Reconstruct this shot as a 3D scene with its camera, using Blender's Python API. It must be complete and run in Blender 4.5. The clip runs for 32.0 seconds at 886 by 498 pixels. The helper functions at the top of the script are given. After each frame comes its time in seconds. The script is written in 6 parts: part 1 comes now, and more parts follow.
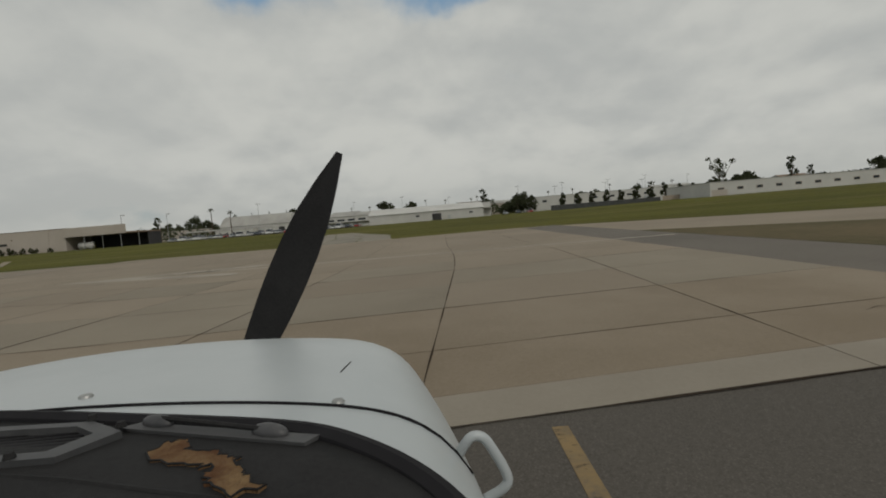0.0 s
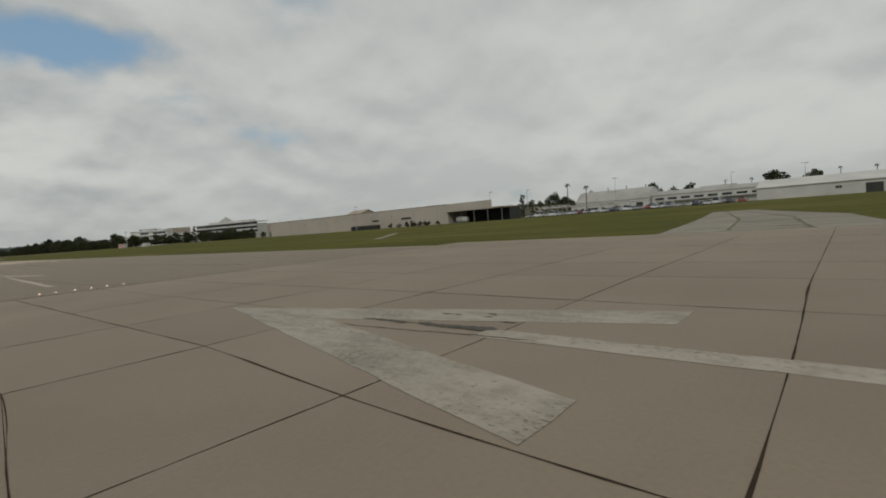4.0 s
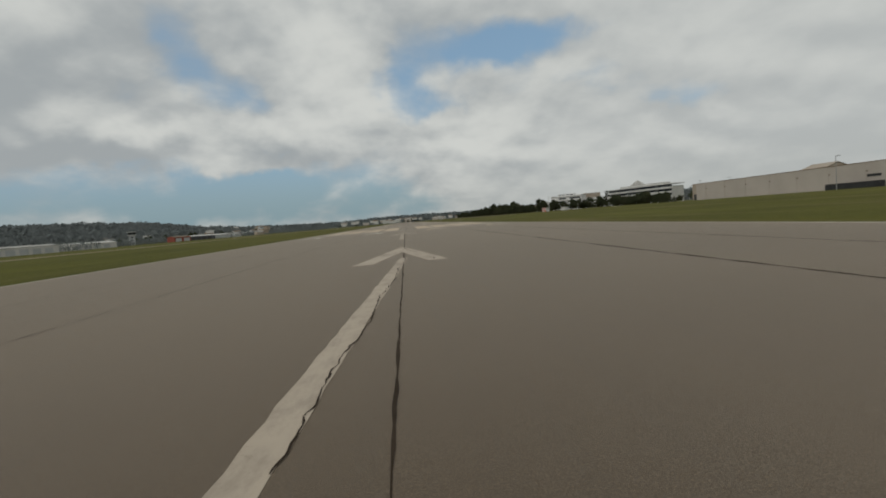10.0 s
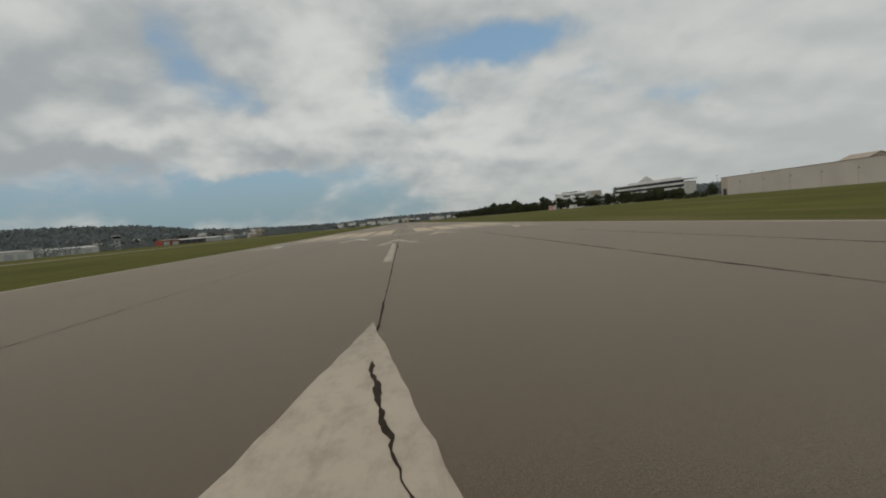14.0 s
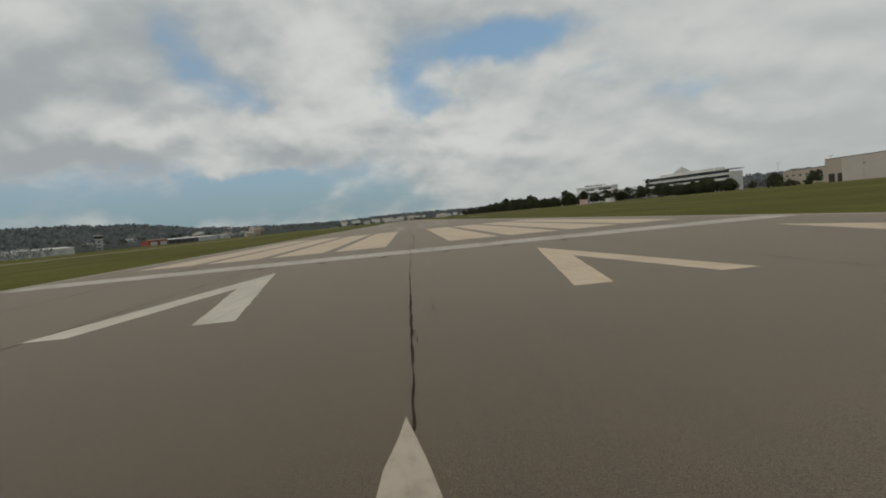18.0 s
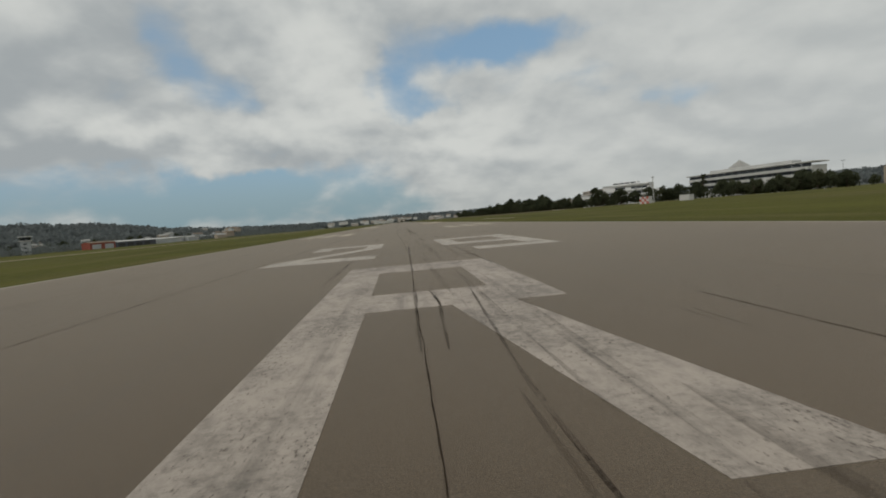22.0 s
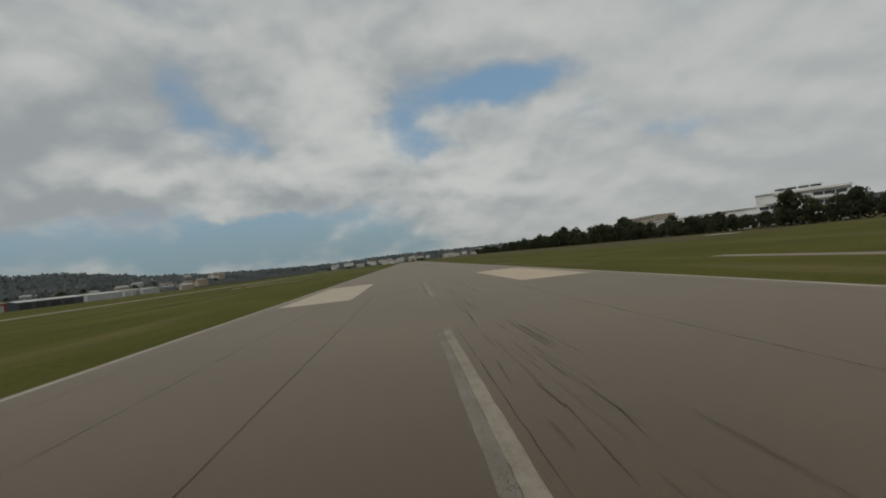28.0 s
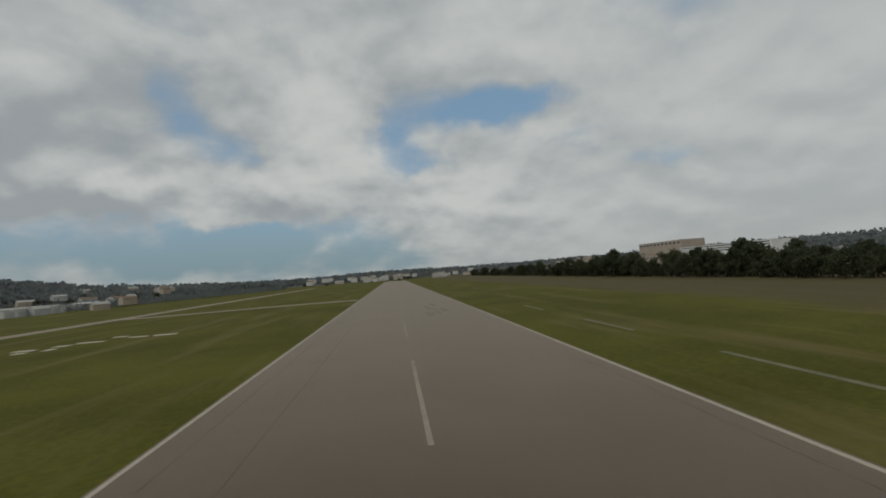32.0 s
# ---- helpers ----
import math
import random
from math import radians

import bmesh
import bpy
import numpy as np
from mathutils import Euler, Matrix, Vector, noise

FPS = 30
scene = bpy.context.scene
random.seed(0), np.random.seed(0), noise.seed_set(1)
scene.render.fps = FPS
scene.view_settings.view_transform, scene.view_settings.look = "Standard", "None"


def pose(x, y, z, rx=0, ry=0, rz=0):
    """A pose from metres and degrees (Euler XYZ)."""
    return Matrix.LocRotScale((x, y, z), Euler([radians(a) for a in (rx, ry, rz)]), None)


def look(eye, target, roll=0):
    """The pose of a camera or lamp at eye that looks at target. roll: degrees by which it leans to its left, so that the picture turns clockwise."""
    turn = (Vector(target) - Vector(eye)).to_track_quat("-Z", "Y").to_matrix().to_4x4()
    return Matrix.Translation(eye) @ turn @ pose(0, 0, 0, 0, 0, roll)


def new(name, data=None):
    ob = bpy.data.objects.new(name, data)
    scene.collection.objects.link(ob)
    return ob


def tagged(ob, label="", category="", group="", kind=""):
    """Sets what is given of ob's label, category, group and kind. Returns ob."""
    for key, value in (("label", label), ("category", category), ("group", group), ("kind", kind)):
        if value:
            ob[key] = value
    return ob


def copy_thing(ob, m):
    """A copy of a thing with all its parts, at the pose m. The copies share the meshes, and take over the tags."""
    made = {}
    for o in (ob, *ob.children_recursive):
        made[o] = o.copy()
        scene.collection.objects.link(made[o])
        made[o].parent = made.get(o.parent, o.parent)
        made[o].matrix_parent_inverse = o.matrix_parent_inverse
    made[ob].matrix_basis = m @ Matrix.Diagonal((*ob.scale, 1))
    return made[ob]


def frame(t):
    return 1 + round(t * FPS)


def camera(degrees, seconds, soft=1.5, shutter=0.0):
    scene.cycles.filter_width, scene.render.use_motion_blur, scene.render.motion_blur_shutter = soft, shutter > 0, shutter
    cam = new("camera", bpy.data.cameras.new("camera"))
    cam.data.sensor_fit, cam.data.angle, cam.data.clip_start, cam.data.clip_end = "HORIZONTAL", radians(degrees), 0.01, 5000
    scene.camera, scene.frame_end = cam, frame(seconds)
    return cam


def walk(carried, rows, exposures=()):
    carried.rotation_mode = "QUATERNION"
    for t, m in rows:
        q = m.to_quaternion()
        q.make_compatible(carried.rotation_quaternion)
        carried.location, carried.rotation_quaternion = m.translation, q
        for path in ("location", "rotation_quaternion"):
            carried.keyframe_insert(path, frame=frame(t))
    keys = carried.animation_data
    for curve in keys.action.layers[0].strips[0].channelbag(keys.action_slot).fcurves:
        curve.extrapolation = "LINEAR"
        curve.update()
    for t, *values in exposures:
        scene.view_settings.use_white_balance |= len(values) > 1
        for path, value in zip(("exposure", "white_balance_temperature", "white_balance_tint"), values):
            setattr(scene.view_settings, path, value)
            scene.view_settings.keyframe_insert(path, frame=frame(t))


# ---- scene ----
# ---------------------------------------------------------------- camera
# seconds, x, y, z of the eye, then yaw, pitch and lean in degrees
PATH = [
    (0, -27.312, -146.067, 1.856, -89.797, -3.631, -4.705),
    (0.5, -24.627, -145.791, 1.858, -86.158, -3.890, -4.542),
    (1, -21.968, -145.385, 1.856, -81.800, -4.047, -4.895),
    (1.5, -19.280, -144.689, 1.850, -76.555, -3.047, -4.604),
    (2, -16.595, -143.724, 1.854, -71.533, -3.320, -4.936),
    (2.5, -14.022, -142.598, 1.858, -66.119, -3.400, -5.282),
    (4.5, -6.184, -136.295, 1.857, -43.089, -3.039, -4.436),
    (5, -4.679, -134.276, 1.868, -35.970, -3.161, -4.881),
    (5.5, -3.420, -131.993, 1.879, -29.499, -3.794, -4.922),
    (6, -2.246, -129.443, 1.821, -23.794, -2.942, -5.045),
    (6.5, -1.462, -126.947, 1.864, -18.347, -3.295, -4.949),
    (7, -0.953, -124.277, 1.865, -12.827, -3.250, -4.687),
    (7.5, -0.674, -121.640, 1.866, -8.019, -3.265, -4.700),
    (8, -0.533, -118.922, 1.868, -6.014, -3.802, -4.536),
    (8.5, -0.431, -116.108, 1.828, -5.414, -3.263, -4.721),
    (9, -0.338, -113.222, 1.813, -5.014, -3.466, -4.221),
    (9.5, -0.336, -110.615, 1.863, -4.555, -2.676, -4.718),
    (10, -0.331, -108.093, 1.812, -4.157, -3.547, -4.508),
    (10.5, -0.271, -105.581, 1.853, -4.355, -2.364, -4.709),
    (11, -0.189, -102.980, 1.856, -4.915, -3.267, -4.845),
    (11.5, -0.078, -100.193, 1.853, -5.189, -3.564, -4.894),
    (12, 0.051, -97.130, 1.807, -5.107, -3.486, -4.676),
    (12.5, 0.115, -93.756, 1.855, -4.598, -3.633, -4.654),
    (13, 0.156, -90.040, 1.886, -4.291, -3.838, -4.741),
    (13.5, 0.109, -85.983, 1.859, -4.487, -3.589, -4.908),
    (14, 0.061, -81.672, 1.897, -4.408, -3.560, -5.094),
    (14.5, 0.028, -77.123, 1.856, -3.909, -3.857, -5.273),
    (16.5, -0.394, -54.411, 1.854, -3.210, -4.039, -5.228),
    (17, -0.560, -46.433, 1.797, -3.344, -3.751, -4.713),
    (17.5, -0.522, -38.043, 1.846, -3.554, -3.711, -4.919),
    (18, -0.456, -29.065, 1.799, -3.763, -3.814, -5.334),
    (18.5, -0.479, -19.445, 1.856, -3.491, -3.747, -4.923),
    (19, -0.486, -9.176, 1.901, -3.911, -3.777, -4.820),
    (19.5, -0.483, 1.745, 1.858, -4.535, -3.683, -4.771),
    (20, -0.446, 13.145, 1.829, -4.395, -3.988, -5.059),
    (20.5, -0.574, 24.853, 1.856, -4.815, -3.861, -4.760),
    (21, -0.635, 36.776, 1.874, -5.040, -3.845, -4.838),
    (21.5, -0.706, 48.885, 1.848, -4.943, -3.815, -4.692),
    (22, -0.629, 61.292, 1.862, -4.926, -3.614, -4.651),
    (22.5, -0.369, 74.069, 1.882, -4.714, -3.357, -4.846),
    (23, -0.212, 87.199, 1.899, -4.542, -2.458, -4.884),
    (23.5, -0.462, 100.865, 1.857, -4.429, -2.103, -5.010),
    (24, -0.775, 114.998, 1.854, -4.134, -1.926, -4.872),
    (24.5, -1.132, 129.425, 1.856, -3.886, -0.990, -5.178),
    (25, -1.569, 144.019, 1.896, -3.571, 0.311, -5.585),
    (25.5, -1.838, 158.590, 1.856, -3.311, 0.957, -5.357),
    (27.5, -3.060, 215.815, 3.391, -3.934, 0.516, -6.856),
    (28, -3.303, 231.882, 4.289, -4.191, 0.900, -6.371),
    (28.5, -3.010, 248.249, 5.130, -4.576, 0.914, -5.392),
    (29, -2.718, 265.072, 5.939, -4.887, 1.326, -5.311),
    (29.5, -3.000, 282.131, 6.884, -4.912, 1.369, -5.238),
    (30, -3.195, 299.344, 7.884, -5.133, 1.271, -5.437),
    (30.5, -3.440, 316.692, 8.719, -5.907, 1.812, -5.869),
    (31, -3.550, 334.110, 9.641, -6.183, 1.748, -5.588),
    (31.5, -3.209, 351.576, 10.900, -6.110, 1.809, -4.933),
    (32, -2.934, 369.068, 12.193, -6.029, 2.759, -4.014),
]


def aim(x, y, z, yaw, pitch, lean):
    a, b = radians(yaw), radians(pitch)
    ahead = Vector((-math.sin(a) * math.cos(b), math.cos(a) * math.cos(b), math.sin(b)))
    return look((x, y, z), Vector((x, y, z)) + ahead * 2, lean)


cam = camera(84.9, 32.0, soft=1.9)
walk(cam, [(t, aim(*row)) for t, *row in PATH], [(0, -0.20, 6540, 8), (3, -0.14, 6460, 8), (8, -0.06, 6390, 8), (25, -0.05, 6350, 8), (28, -0.26, 6320, 8), (32, -0.25, 6280, 8)])

# ---------------------------------------------------------------- world and light
SUN_AZ, SUN_EL = 235.0, 42.0          # degrees clockwise from +y, and up


def heading(az, el):
    a, e = radians(az), radians(el)
    return Vector((math.sin(a) * math.cos(e), math.cos(a) * math.cos(e), math.sin(e)))


sun = new("sun", bpy.data.lights.new("sun", "SUN"))
sun.data.energy, sun.data.angle, sun.data.color = 1.05, radians(14), (1.0, 0.95, 0.87)
sun.matrix_world = look((0, 0, 300), Vector((0, 0, 300)) - heading(SUN_AZ, SUN_EL))


class Nodes:
    """Short hand for node trees."""

    def __init__(self, tree, fresh=True):
        self.t = tree
        if fresh:
            tree.nodes.clear()

    def n(self, kind):
        return self.t.nodes.new("ShaderNode" + kind)

    def put(self, value, socket):
        if isinstance(value, bpy.types.NodeSocket):
            self.t.links.new(value, socket)
        elif isinstance(value, (tuple, list)) and socket.type == "RGBA" and len(value) == 3:
            socket.default_value = (*value, 1)
        else:
            socket.default_value = value

    def math(self, op, a, b=0.0, c=None, clamp=False):
        m = self.n("Math")
        m.operation, m.use_clamp = op, clamp
        self.put(a, m.inputs[0]), self.put(b, m.inputs[1])
        if c is not None:
            self.put(c, m.inputs[2])
        return m.outputs[0]

    def vec(self, op, a, b=(0, 0, 0), scale=None):
        m = self.n("VectorMath")
        m.operation = op
        self.put(a, m.inputs[0]), self.put(b, m.inputs[1])
        if scale is not None:
            self.put(scale, m.inputs[3])
        return m.outputs["Value"] if op in ("DOT_PRODUCT", "LENGTH", "DISTANCE") else m.outputs[0]

    def noise(self, at, scale, detail=3.0, rough=0.55, distort=0.0):
        m = self.n("TexNoise")
        self.put(at, m.inputs["Vector"])
        for key, value in (("Scale", scale), ("Detail", detail), ("Roughness", rough), ("Distortion", distort)):
            self.put(value, m.inputs[key])
        return m.outputs[0]

    def ramp(self, x, lo, hi, a=0.0, b=1.0):
        m = self.n("MapRange")
        m.interpolation_type = "SMOOTHSTEP"
        for k, value in enumerate((x, lo, hi, a, b)):
            self.put(value, m.inputs[k])
        return m.outputs[0]

    def mix(self, f, a, b, kind="MIX"):
        m = self.n("MixRGB")
        m.blend_type = kind
        self.put(f, m.inputs[0]), self.put(a, m.inputs[1]), self.put(b, m.inputs[2])
        return m.outputs[0]


world = bpy.data.worlds.new("cloudy_sky")
scene.world = world
world.use_nodes = True
k = Nodes(world.node_tree)
way = k.vec("NORMALIZE", k.n("TexCoord").outputs["Generated"])
part_xyz = k.n("SeparateXYZ")
k.put(way, part_xyz.inputs[0])
up = k.math("MAXIMUM", part_xyz.outputs[2], 0.0)
sky = k.n("TexSky")
sky.sky_type, sky.sun_disc, sky.air_density, sky.dust_density = "NISHITA", False, 1.2, 1.5
sky.sun_elevation, sky.sun_rotation = radians(SUN_EL), radians(SUN_AZ)
clear = k.mix(0.55, k.vec("SCALE", sky.outputs[0], scale=0.09), (0.225, 0.395, 0.575))
clear = k.mix(0.08, clear, (0.50, 0.515, 0.50))
clear = k.mix(k.ramp(up, 0.0, 0.16, 0.85, 0.0), clear, (0.236, 0.325, 0.348))
# a deck of puffy cloud seen from below, with bright tops and grey bases
turn_az = k.math("MULTIPLY", k.math("ARCTAN2", part_xyz.outputs[0], part_xyz.outputs[1]), 180 / math.pi)
lift_el = k.math("MULTIPLY", k.math("ARCSINE", part_xyz.outputs[2]), 180 / math.pi)
for seed, scale, much in ((2.7, 5.0, 15.0), (8.1, 15.0, 5.0)):      # ragged outlines
    stray = k.math("SUBTRACT", k.noise(k.vec("ADD", way, (seed, 1.0, 3.0)), scale, 4.0, 0.55), 0.5)
    turn_az = k.math("ADD", turn_az, k.math("MULTIPLY", stray, much))
    stray = k.math("SUBTRACT", k.noise(k.vec("ADD", way, (seed, 5.0, 9.0)), scale, 4.0, 0.55), 0.5)
    lift_el = k.math("ADD", lift_el, k.math("MULTIPLY", stray, 0.5 * much))
high = k.math("ADD", up, 0.40)
comb = k.n("CombineXYZ")
k.put(k.math("DIVIDE", part_xyz.outputs[0], high), comb.inputs[0])
k.put(k.math("DIVIDE", part_xyz.outputs[1], high), comb.inputs[1])
deck = comb.outputs[0]
above = k.vec("SCALE", deck, scale=0.945)


def billow(at):
    body = k.noise(k.vec("ADD", at, (3.1, 7.7, 0.4)), 2.2, 5.0, 0.47, 0.25)
    fluff = k.noise(k.vec("ADD", at, (1.3, 2.2, 4.0)), 5.6, 6.0, 0.5, 0.15)
    return k.math("ADD", k.math("MULTIPLY", body, 0.66), k.math("MULTIPLY", fluff, 0.34))


cover = billow(deck)
relief = k.math("SUBTRACT", cover, billow(above))
shade = k.noise(k.vec("ADD", deck, (9.3, 5.5, 2.0)), 2.0, 4.0, 0.5, 0.2)
cover = k.math("ADD", cover, 0.07)


def bank(total, rows):
    """Adds soft oval banks of thicker (size > 0) or thinner cloud: bearing, height and half widths in degrees, and size."""
    for az, el, wide, tall, size in rows:
        a = k.math("MULTIPLY", k.math("SUBTRACT", turn_az, az), 1 / wide)
        e = k.math("MULTIPLY", k.math("SUBTRACT", lift_el, el), 1 / tall)
        d = k.math("ADD", k.math("MULTIPLY", a, a), k.math("MULTIPLY", e, e))
        total = k.math("ADD", total, k.math("MULTIPLY", k.math("POWER", 0.37, d), size))
    return total


cover = bank(cover, ((14.5, 19.6, 9, 2.0, -0.36), (10.5, 17.4, 5, 1.6, -0.26), (0.5, 15.2, 4, 2.6, -0.22), (4, 12.8, 5, 1.4, -0.22), (32, 11, 5.5, 1.7, -0.24),
                     (-21.5, 20.5, 3, 4, -0.12), (-18, 15, 4, 2.6, -0.14), (19, 14.2, 6, 1.3, -0.10), (-30, 5.0, 15, 2.9, -0.34), (-11, 4.4, 9, 3.0, -0.32), (0, 2.4, 7, 2.0, -0.18),
                     (-7.5, 20, 5.5, 5, 0.30), (-10.5, 14.5, 4.5, 3, 0.24), (-32, 18.5, 7.5, 6, 0.28), (-37, 9.5, 6, 3.0, 0.14), (-16, 21, 3, 3, 0.14), (-26, 10.9, 9, 1.8, 0.26),
                     (-8, 10.6, 10, 2.0, 0.24), (-14.5, 7.8, 2.2, 0.8, 0.26), (-20, 7.0, 2.2, 0.8, 0.30), (34, 5.5, 18, 5.5, 0.26), (12, 8.0, 10, 4, 0.22), (26, 18, 9, 4, 0.12), (45, 15, 12, 8, 0.18),
                     (98, 10, 34, 14, 0.20), (69, 14, 14, 10, 0.14), (71, 24.5, 5, 2.2, -0.34), (93, 24.5, 8, 2.4, -0.40), (54, 18, 5, 2, -0.12), (98, 15.5, 6, 1.6, -0.14), (120, 14, 20, 10, 0.10)))
cover = k.math("ADD", cover, k.ramp(up, 0.45, 0.7, 0.0, 0.12))
thick = k.ramp(cover, 0.27, 0.60)
dense = k.math("ADD", k.math("MULTIPLY", shade, 0.75), k.math("MULTIPLY", relief, 1.5))
dense = k.math("ADD", dense, k.math("MULTIPLY", k.math("SUBTRACT", cover, 0.5), 0.25))
dense = bank(dense, ((-7, 21.5, 6, 4, 0.15), (-11, 15, 4, 3, 0.07), (-26, 11.4, 6, 1.0, 0.18), (-6, 12.2, 6, 1.1, 0.14), (8.5, 7.6, 2.5, 1.0, 0.16), (34.5, 8.8, 2.6, 1.0, 0.16), (-38, 14, 12, 14, -0.14),
                     (-25, 15, 4, 3, -0.14), (44, 8, 14, 10, -0.14), (-29, 8.6, 9, 1.2, -0.24), (-37, 13, 4, 4, -0.16), (-10, 8.6, 7, 1.0, -0.12), (112, 20, 9, 3, -0.16), (66, 6, 9, 1.2, -0.14), (85, 8, 12, 1.4, 0.10)))
dense = k.ramp(dense, 0.10, 0.70)
for az, el, wide, near, much, level in ((98, 10, 65, 25, 0.50, 0.84), (40, 10, 32, 10, 0.45, 0.66)):      # smoother, evenly lit banks
    calm = k.ramp(k.vec("DOT_PRODUCT", way, heading(az, el)), math.cos(radians(wide)), math.cos(radians(near)), 0.0, much)
    dense = k.math("ADD", k.math("MULTIPLY", dense, k.math("SUBTRACT", 1.0, calm)), k.math("MULTIPLY", calm, level))
cloud = k.mix(dense, (0.365, 0.385, 0.392), (0.640, 0.640, 0.608))
haze = k.ramp(up, 0.0, 0.13, 1.0, 0.0)
cloud = k.mix(k.math("MULTIPLY", haze, 0.55), cloud, (0.44, 0.45, 0.43))
both = k.mix(thick, clear, cloud)
back = k.n("Background")
k.put(both, back.inputs[0])
back.inputs[1].default_value = 1.0
out = k.n("OutputWorld")
k.put(back.outputs[0], out.inputs[0])

# ---------------------------------------------------------------- materials
def surface(name, low, high, rough=0.85, big=0.15, fine=20.0, fine_amount=0.25, metal=0.0, bump=0.0, bump_scale=60.0, stretch=None, vary=0.0, streak=0.0, speck=0.0, sheen=0.2, fuzz=0.0):
    """Two colours mixed by large patches and fine grain, in metres of the place."""
    m = bpy.data.materials.new(name)
    m.use_nodes = True
    q = Nodes(m.node_tree)
    at = q.n("NewGeometry").outputs["Position"]
    if stretch:
        at = q.vec("MULTIPLY", at, stretch)
    patches = q.noise(at, big, 4.0, 0.6)
    grain = q.noise(at, fine, 3.0, 0.65)
    f = q.math("ADD", q.math("MULTIPLY", patches, 1 - fine_amount), q.math("MULTIPLY", grain, fine_amount))
    f = q.ramp(f, 0.3, 0.7)
    colour = q.mix(f, low, high)
    if streak:
        run = q.noise(q.vec("MULTIPLY", at, (1.6, 0.02, 1.0)), 1.0, 5.0, 0.65)
        colour = q.mix(q.math("MULTIPLY", q.ramp(run, 0.45, 0.75), streak), colour, (0.04, 0.037, 0.034))
    if speck:
        grit = q.noise(at, 27.0, 3.0, 0.6)
        colour = q.mix(q.math("MULTIPLY", q.ramp(grit, 0.60, 0.70), 0.7 * speck), colour, [min(1, 2.0 * v) for v in high])
        colour = q.mix(q.math("MULTIPLY", q.ramp(grit, 0.40, 0.30), 0.7 * speck), colour, [0.4 * v for v in low])
        stones = q.noise(at, 64.0, 2.0, 0.5)
        colour = q.mix(q.math("MULTIPLY", q.ramp(stones, 0.58, 0.68), speck), colour, [min(1, 2.1 * v) for v in high])
        colour = q.mix(q.math("MULTIPLY", q.ramp(stones, 0.42, 0.33), speck), colour, [0.35 * v for v in low])
    if vary:
        one = q.n("ObjectInfo").outputs["Random"]
        colour = q.mix(1.0, colour, q.mix(one, (1 - vary,) * 3, (1 + vary,) * 3), "MULTIPLY")
    b = q.n("BsdfPrincipled")
    q.put(colour, b.inputs["Base Color"])
    b.inputs["Roughness"].default_value, b.inputs["Metallic"].default_value = rough, metal
    if rough > 0.7:
        b.inputs["Specular IOR Level"].default_value = sheen
    if fuzz:
        b.inputs["Sheen Weight"].default_value, b.inputs["Sheen Roughness"].default_value = fuzz, 0.40
        b.inputs["Sheen Tint"].default_value = (1.0, 0.87, 0.71, 1)
    if bump:
        h = q.n("Bump")
        h.inputs["Strength"].default_value = bump
        h.inputs["Distance"].default_value = 0.01
        q.put(q.noise(at, bump_scale, 4.0, 0.7), h.inputs["Height"])
        q.put(h.outputs[0], b.inputs["Normal"])
    o = q.n("OutputMaterial")
    q.put(b.outputs[0], o.inputs[0])
    return m


def turf(name):
    """Grass: blades' grain, mown streaks, and dry brown patches tens of metres wide."""
    m = bpy.data.materials.new(name)
    m.use_nodes = True
    q = Nodes(m.node_tree)
    at = q.n("NewGeometry").outputs["Position"]
    patches = q.noise(at, 0.03, 5.0, 0.6)
    tufts = q.noise(at, 1.1, 5.0, 0.7)
    runs = q.noise(q.vec("MULTIPLY", at, (0.12, 0.012, 1.0)), 1.0, 4.0, 0.6)
    c = q.mix(q.ramp(q.math("ADD", q.math("MULTIPLY", patches, 0.5), q.math("MULTIPLY", tufts, 0.5)), 0.3, 0.7), (0.0500, 0.0525, 0.0070), (0.109, 0.1045, 0.0150))
    c = q.mix(q.math("MULTIPLY", q.ramp(runs, 0.48, 0.72), 0.65), c, (0.150, 0.118, 0.050))
    xyz = q.n("SeparateXYZ")
    q.put(at, xyz.inputs[0])
    edge = q.math("ADD", xyz.outputs[0], q.math("MULTIPLY", q.noise(at, 0.05, 4.0, 0.6), 30.0))
    unmown = q.math("MULTIPLY", q.ramp(edge, 92.0, 106.0), q.ramp(xyz.outputs[1], 330.0, 430.0))
    c = q.mix(q.math("MULTIPLY", unmown, 0.8), c, q.mix(tufts, (0.070, 0.058, 0.030), (0.125, 0.098, 0.055)))
    b = q.n("BsdfPrincipled")
    q.put(c, b.inputs["Base Color"])
    b.inputs["Roughness"].default_value, b.inputs["Specular IOR Level"].default_value = 0.95, 0.1
    h = q.n("Bump")
    h.inputs["Strength"].default_value, h.inputs["Distance"].default_value = 0.8, 0.05
    q.put(q.noise(at, 6.0, 5.0, 0.7), h.inputs["Height"])
    q.put(h.outputs[0], b.inputs["Normal"])
    o = q.n("OutputMaterial")
    q.put(b.outputs[0], o.inputs[0])
    return m


